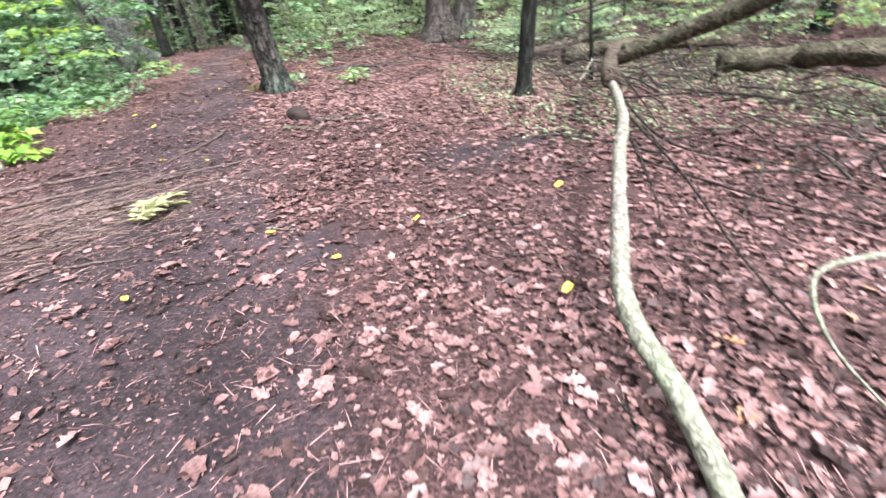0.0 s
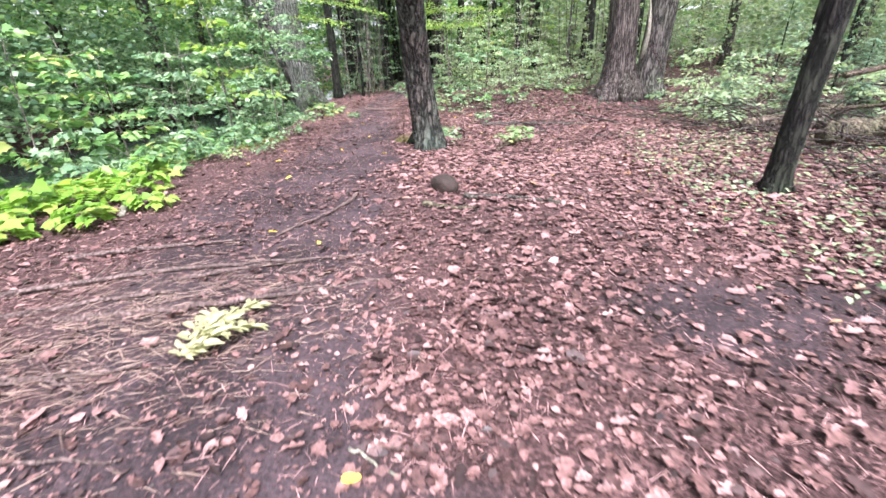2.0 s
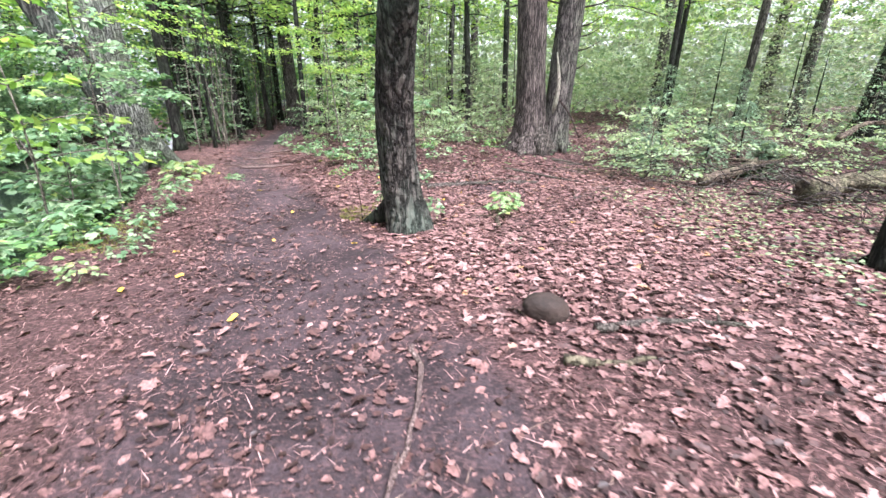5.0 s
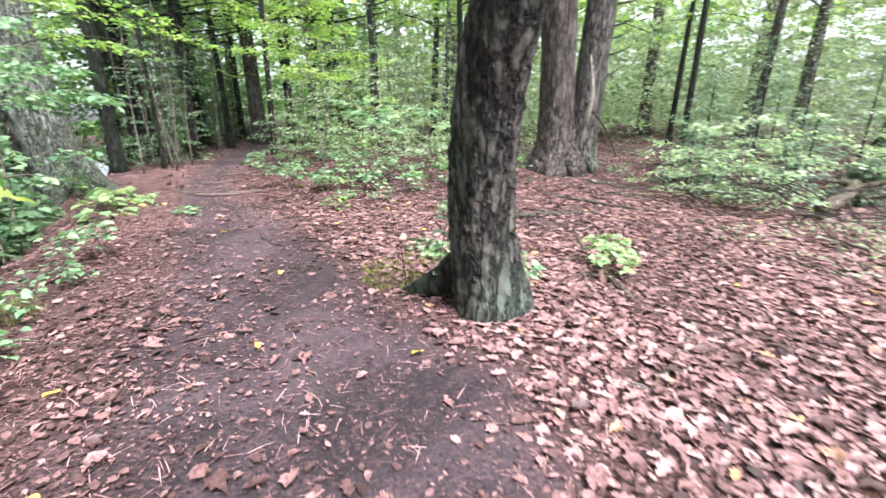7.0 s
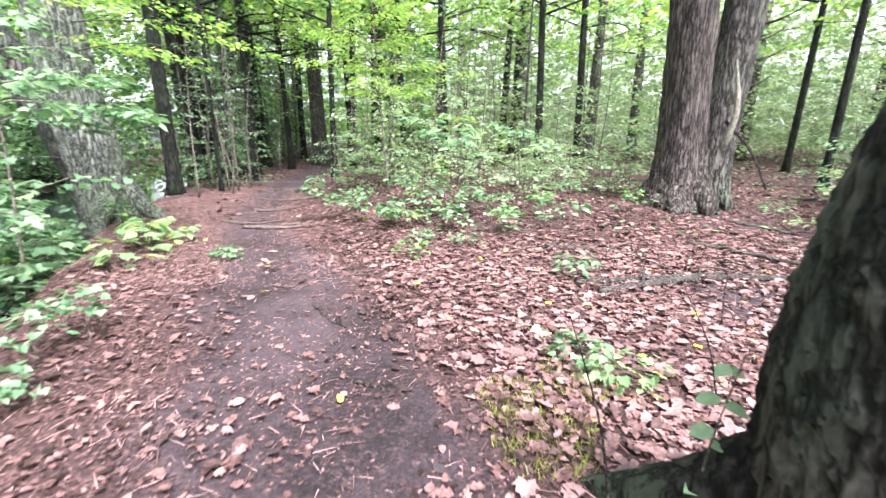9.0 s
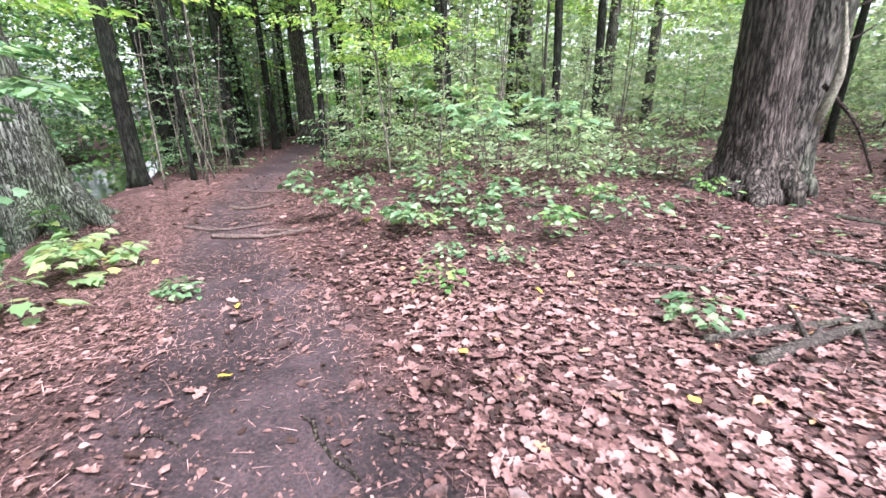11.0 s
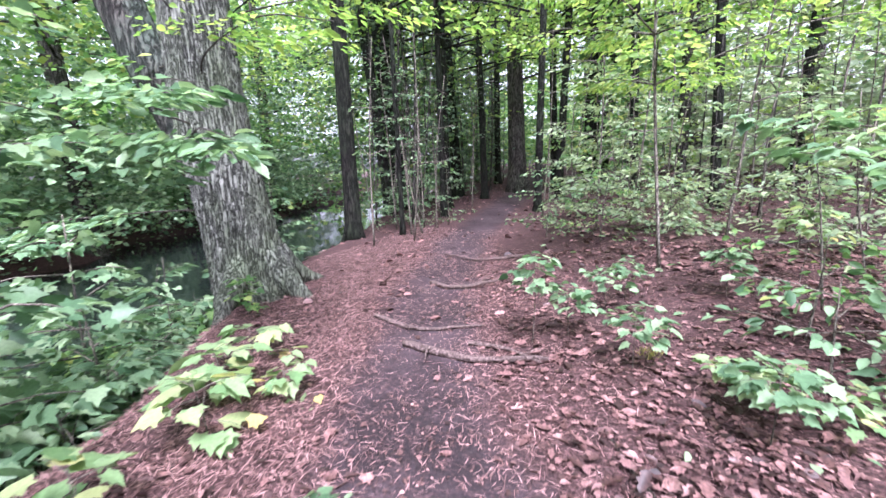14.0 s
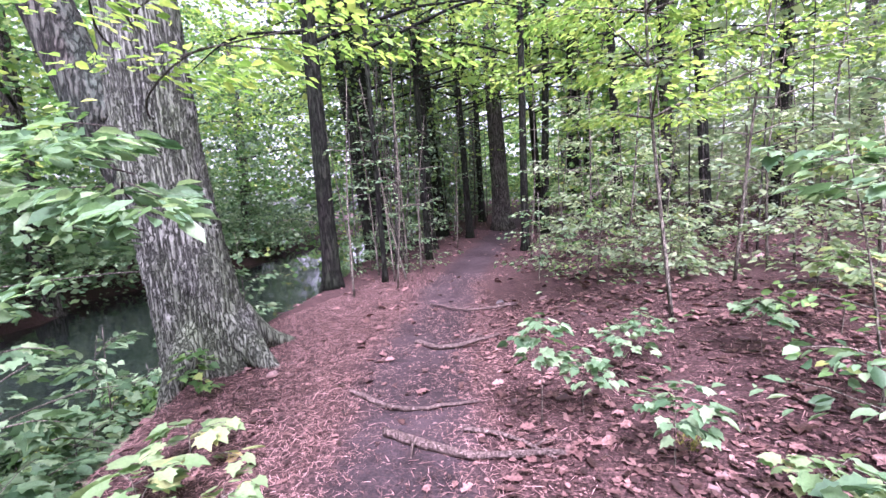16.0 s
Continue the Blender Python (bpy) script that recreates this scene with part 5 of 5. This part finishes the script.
tagged(part("leaf_litter", leaves("leaf_litter", p, a, nn, rng.uniform(0.06, 0.14, len(x)), bent), LITTER, smooth=False), "brown leaf litter deeper in the wood", "leaf litter", kind="stuff")
x, y = scatter(95000, -9.5, -4.0, 10.5, 19, lambda x, y: smooth((trail_x(y) + 0.9 - x) / 0.6) * (x > bank_x(y) - 0.2) * (1 - 0.8 * smooth(1.3 - np.abs(x - trail_x(y)) / 0.5)))
p, a, nn = lay(x, y, 0.02, 0.2)
tagged(part("needle_litter", leaves("needle_litter", p, a, nn, rng.uniform(0.025, 0.07, len(x)), (BLADE[0] * np.array([1, 0.9, 1]), BLADE[1])), STRAW, smooth=False), "pinkish needle carpet on the bank side of the path", "needle litter", kind="stuff")
x, y = scatter(80000, -8.5, 3.5, -0.5, 17, lambda x, y: (x > bank_x(y) - 0.2) * 0.75 * (1 - 0.85 * worn(x, y)))
p, a, nn = lay(x, y, 0.015, 0.1)
tagged(part("needle_litter", leaves("needle_litter", p, a, nn, rng.uniform(0.03, 0.12, len(x)), (BLADE[0] * np.array([1, 0.55, 1]), BLADE[1])), STRAW, smooth=False), "reddish dry needles strewn on the soil", "needle litter", kind="stuff")

n = 2600
u, v = rng.normal(0, 0.8, n), rng.normal(0, 0.45, n)
x, y = -2.9 + 0.86 * u - 0.5 * v, 2.95 + 0.5 * u + 0.86 * v
a = 0.52 + rng.normal(0, 0.5, n)
p = np.stack([x, y, land(x, y) + rng.uniform(0.004, 0.03, n)], -1)
axes = np.stack([np.cos(a), np.sin(a), rng.normal(0, 0.1, n)], -1)
tagged(part("dry_grass", leaves("dry_grass", p, axes, np.array([0, 0, 1.0]) + rng.normal(0, 0.25, (n, 3)), rng.uniform(0.05, 0.15, n), (BLADE[0] * np.array([1, 0.5, 1]), BLADE[1])), GRASS, smooth=False), "bleached dry grass trodden flat beside the path", "dry grass", kind="stuff")

yellow = [(-1.19, 2.48), (-0.62, 2.12), (-1.72, 1.85), (-4.33, 8.81), (-5.0, 7.2), (-4.6, 6.6), (-3.99, 10.40), (-2.3, 9.2), (-1.6, 8.7), (-5.3, 10.3), (-3.4, 11.2), (-5.55, 11.15), (-2.95, 4.3), (-2.4, 4.2), (-3.9, 5.9), (-0.9, 7.9), (-0.2, 2.5), (0.6, 1.7), (-4.9, 6.3), (-3.0, 9.9), (-4.2, 7.6), (0.9, 3.0), (-2.0, 9.7), (-3.35, 7.3)]
first = None
for k, (x, y) in enumerate(yellow):
    if first is None:
        z = np.zeros((1, 3))
        first = part("yellow_leaf", leaves("yellow_leaf", z, np.array([[1.0, 0, 0.05]]), np.array([[0.1, 0.1, 1.0]]), np.array([0.066]), ROUND), YELLOW, smooth=False)
        tagged(first, "fresh yellow fallen leaf on the litter", "leaf", "yellow fallen leaves")
        first.matrix_basis = pose(*on(x, y, 0.035), 0, 0, 30)
    else:
        s = rng.uniform(0.75, 1.25)
        copy_thing(first, pose(*on(x, y, 0.035), rng.uniform(-8, 8), rng.uniform(-8, 8), rng.uniform(0, 360)) @ Matrix.Diagonal((s, s * rng.uniform(0.75, 1.1), 2 * s, 1.0)))

x, y = scatter(6500, 0.0, 6.0, 4.0, 9.5, lambda x, y: smooth((x + 0.25 * (y - 4) - 0.4) / 1.2) * (0.4 + 0.6 * (wobble(x * 1.5, y * 1.5) > -0.2)))
p, a, nn = lay(x, y, 0.1, 0.35)
tagged(part("ground_cover", leaves("ground_cover", p, a, nn, rng.uniform(0.03, 0.07, len(x)), OVAL), PALE_HAZY, smooth=False), "low patchy green ground cover near the slim tree", "ground cover", kind="stuff")
x, y = scatter(3200, -9, 9, 11.5, 26, lambda x, y: smooth((x - trail_x(y) - 1.0) / 1.5) * (0.25 + 0.6 * (wobble(x * 1.1, y * 1.1) > 0.1)))
p, a, nn = lay(x, y, 0.3, 0.3)
tagged(part("ground_cover", leaves("ground_cover", p, a, nn, rng.uniform(0.05, 0.11, len(x)), OVAL), COOL, smooth=False), "low green seedlings spread under the saplings", "ground cover", kind="stuff")
x, y = scatter(9000, -9.5, -5.0, -2, 8.5, lambda x, y: smooth((bank_x(y) - x + 0.8) / 0.8) * (x > bank_x(y) - 1.3))
p, a, nn = lay(x, y, 0.3, 0.4)
tagged(part("ground_cover", leaves("ground_cover", p, a, nn, rng.uniform(0.05, 0.11, len(x)), OVAL), SUMMER, smooth=False), "leafy green cover on the stream bank", "ground cover", kind="stuff")

y = rng.uniform(-4, 30, 9000)
x = bank_x(y) - STREAM + rng.uniform(-5.0, 1.3, 9000)
p, a, nn = lay(x, y, 0.45, 0.5)
tagged(part("ground_cover", leaves("ground_cover", p, a, nn, rng.uniform(0.08, 0.18, len(x)), OVAL), COOL, smooth=False), "leafy green cover on the far stream bank", "ground cover", kind="stuff")

for cx, cy, cr in ((-3.42, 8.45, 0.22), (-3.5, 8.75, 0.18), (-3.1, 8.95, 0.25), (-4.9, 13.3, 0.07), (-6.0, 8.2, 0.3), (-5.9, 7.6, 0.3)):
    n = int(2600 * cr)
    rr, aa = cr * np.sqrt(rng.random(n)), rng.uniform(0, 6.28, n)
    x, y = cx + rr * np.cos(aa), cy + rr * np.sin(aa)
    p = np.stack([x, y, land(x, y)], -1)
    ax = rng.normal(0, 0.6, (n, 3)) + np.array([0, 0, 1.0])
    tagged(part("moss_tuft", leaves("moss_tuft", p, ax, rng.normal(0, 1, (n, 3)), rng.uniform(0.02, 0.06, n), (BLADE[0] * np.array([1, 1.6, 1]), BLADE[1])), MOSS, smooth=False), "yellow-green moss and grass tuft on the soil", "moss", kind="stuff")


BROAD = (DIAMOND[0] * np.array([1, 1.15, 1]), DIAMOND[1])


def far_foliage(name, count, place, size, leaf, label):
    """Horizontal sheaves of leaves through a part of the wood."""
    centres = place(count)
    per = 22
    g = np.random.default_rng(count)
    n = len(centres) * per
    spread = np.repeat(g.uniform(0.5, 1.2, len(centres)), per)
    off = g.normal(0, 1, (n, 3)) * np.array([0.55, 0.55, 0.09]) * spread[:, None]
    p = np.repeat(centres, per, axis=0) + off
    a = g.uniform(0, 6.28, n)
    axes = np.stack([np.cos(a), np.sin(a), g.normal(-0.15, 0.25, n)], -1)
    normals = np.array([0, 0, 0.8]) + g.normal(0, 0.75, (n, 3))
    tagged(part(name, leaves(name, p, axes, normals, size * g.uniform(0.6, 1.3, n), BROAD), leaf, smooth=False), label, "foliage", kind="stuff")


def over_stream(count):
    y = rng.uniform(-8, 34, count)
    x = bank_x(y) - STREAM - rng.uniform(-2.6, 11, count)
    return np.stack([x, y, rng.gamma(1.5, 1.8, count) - 0.35], -1)


def deep_wood(count):
    x, y = rng.uniform(-26, 26, count), rng.uniform(22, 52, count)
    r = np.abs(x - trail_x(y))
    keep = ((r > 1.6 + 0.03 * y) | (y > 33)) & (x > bank_x(y) - 3)
    x, y = x[keep], y[keep]
    return np.stack([x, y, land(x, y) + rng.gamma(2.0, 1.7, len(x)) + 0.15], -1)


def near_stream_wood(count):
    p = deep_wood(count)
    return p[p[:, 0] < -3.5]


def open_wood(count):
    p = deep_wood(count)
    return p[p[:, 0] >= -3.5]


def horizon_wood(count):
    a, r = rng.uniform(0, 6.283, count), rng.uniform(48, 66, count)
    return np.stack([-4 + r * np.cos(a), 9 + r * np.sin(a), rng.uniform(-0.5, 22, count) + 0.035 * 20 * (np.sin(a) > 0)], -1)


def right_wood(count):
    x, y = rng.uniform(8.5, 32, count), rng.uniform(-6, 26, count)
    return np.stack([x, y, 0.5 + 8.5 * rng.random(count) ** 1.3], -1)


def canopy(count):
    x, y = rng.uniform(-24, 20, count), rng.uniform(10, 44, count)
    h = rng.uniform(3.6, 12, count) + 0.06 * (y - 10)
    keep = np.hypot(x + 5, y - 10) > 6
    return np.stack([x, y, h], -1)[keep]


def hemlocks(count):
    y = rng.uniform(19.5, 36, count)
    x = trail_x(y) - 1.4 - rng.gamma(1.6, 1.7, count)
    return np.stack([x, y, rng.uniform(0.6, 9.5, count)], -1)


def stream_canopy(count):
    x, y = rng.uniform(-34, -13, count), rng.uniform(-6, 40, count)
    return np.stack([x, y, rng.uniform(2.5, 11, count)], -1)[x < bank_x(y) - 5]


far_foliage("canopy_foliage", 4500, stream_canopy, 0.2, SUMMER, "green canopy leaves over the far stream bank")
far_foliage("far_foliage", 7500, over_stream, 0.17, COOL, "green foliage on the far side of the stream")
far_foliage("far_foliage", 8001, near_stream_wood, 0.22, SUMMER, "layered green foliage deep in the wood")
far_foliage("far_foliage", 5000, open_wood, 0.22, PALE_HAZY, "layered foliage deep in the wood, coloured paler for haze")
far_foliage("far_foliage", 4200, open_wood, 0.15, MISTY, "grey-green twiggy foliage deep in the wood, haze greyed into its colour")
far_foliage("far_woods", 5000, horizon_wood, 0.85, SUMMER, "distant green woods closing the view")
far_foliage("far_foliage", 5000, right_wood, 0.11, MISTY, "grey-green foliage beyond the fallen logs, greyed in colour for haze")
far_foliage("hemlock_foliage", 1300, hemlocks, 0.13, SHADE, "dark fine hemlock foliage beside the stream, shade put into its colour")
far_foliage("canopy_foliage", 2500, canopy, 0.18, BRIGHT, "bright yellow-green leaves of the canopy")

# boughs of the bank oak that hang over the way
OAK = np.array(on(-9.0, 13.9))
for o, way, length, per, size, leaf in (((-8.7, 12.8, 1.68), (0.78, -0.28, 0.0), 1.9, 190, 0.15, COOL), ((-9.2, 12.6, 2.0), (0.9, -0.15, 0.02), 1.9, 170, 0.14, COOL), ((-9.6, 13.2, 3.1), (0.95, -0.3, -0.05), 2.2, 150, 0.10, BRIGHT),
                                        ((-8.9, 13.0, 3.3), (0.9, 0.25, -0.12), 2.4, 140, 0.10, BRIGHT), ((-8.9, 12.3, 1.5), (0.8, 0.1, 0.0), 1.2, 80, 0.12, COOL),
                                        ((-8.6, 13.0, 2.5), (0.95, -0.2, -0.08), 2.0, 165, 0.09, BRIGHT), ((-8.7, 13.6, 3.0), (0.95, 0.1, -0.1), 2.7, 195, 0.09, BRIGHT), ((-8.5, 12.7, 3.3), (0.9, -0.35, -0.08), 2.4, 175, 0.09, SUMMER),
                                        ((-9.5, 13.4, 1.9), (-0.9, -0.35, -0.06), 2.6, 221, 0.12, COOL), ((-9.45, 13.3, 1.1), (-0.8, -0.5, -0.12), 2.4, 212, 0.12, COOL), ((-9.6, 13.8, 2.7), (-0.95, 0.1, -0.08), 2.8, 203, 0.12, SUMMER)):
    g = np.random.default_rng(int(per + o[1] * 10))
    w, o = np.array(way), np.array(o) - OAK
    root_at = np.array([-0.35, -0.1, o[2] - 0.15])
    bough_part = part("bough", tubes("bough", [(bezier([root_at, o * 0.6 + root_at * 0.4 + w * length * 0.15, o + w * length * 0.6, o + w * length - (0, 0, 0.12)], 14), np.linspace(0.011, 0.003, 14))], seg=6), BRUSH, grey)
    part("foliage", leaves("foliage", *spray(o, w, length, per, 0.45, size, g, 0.1, 0.45), OVAL), leaf, bough_part, smooth=False)
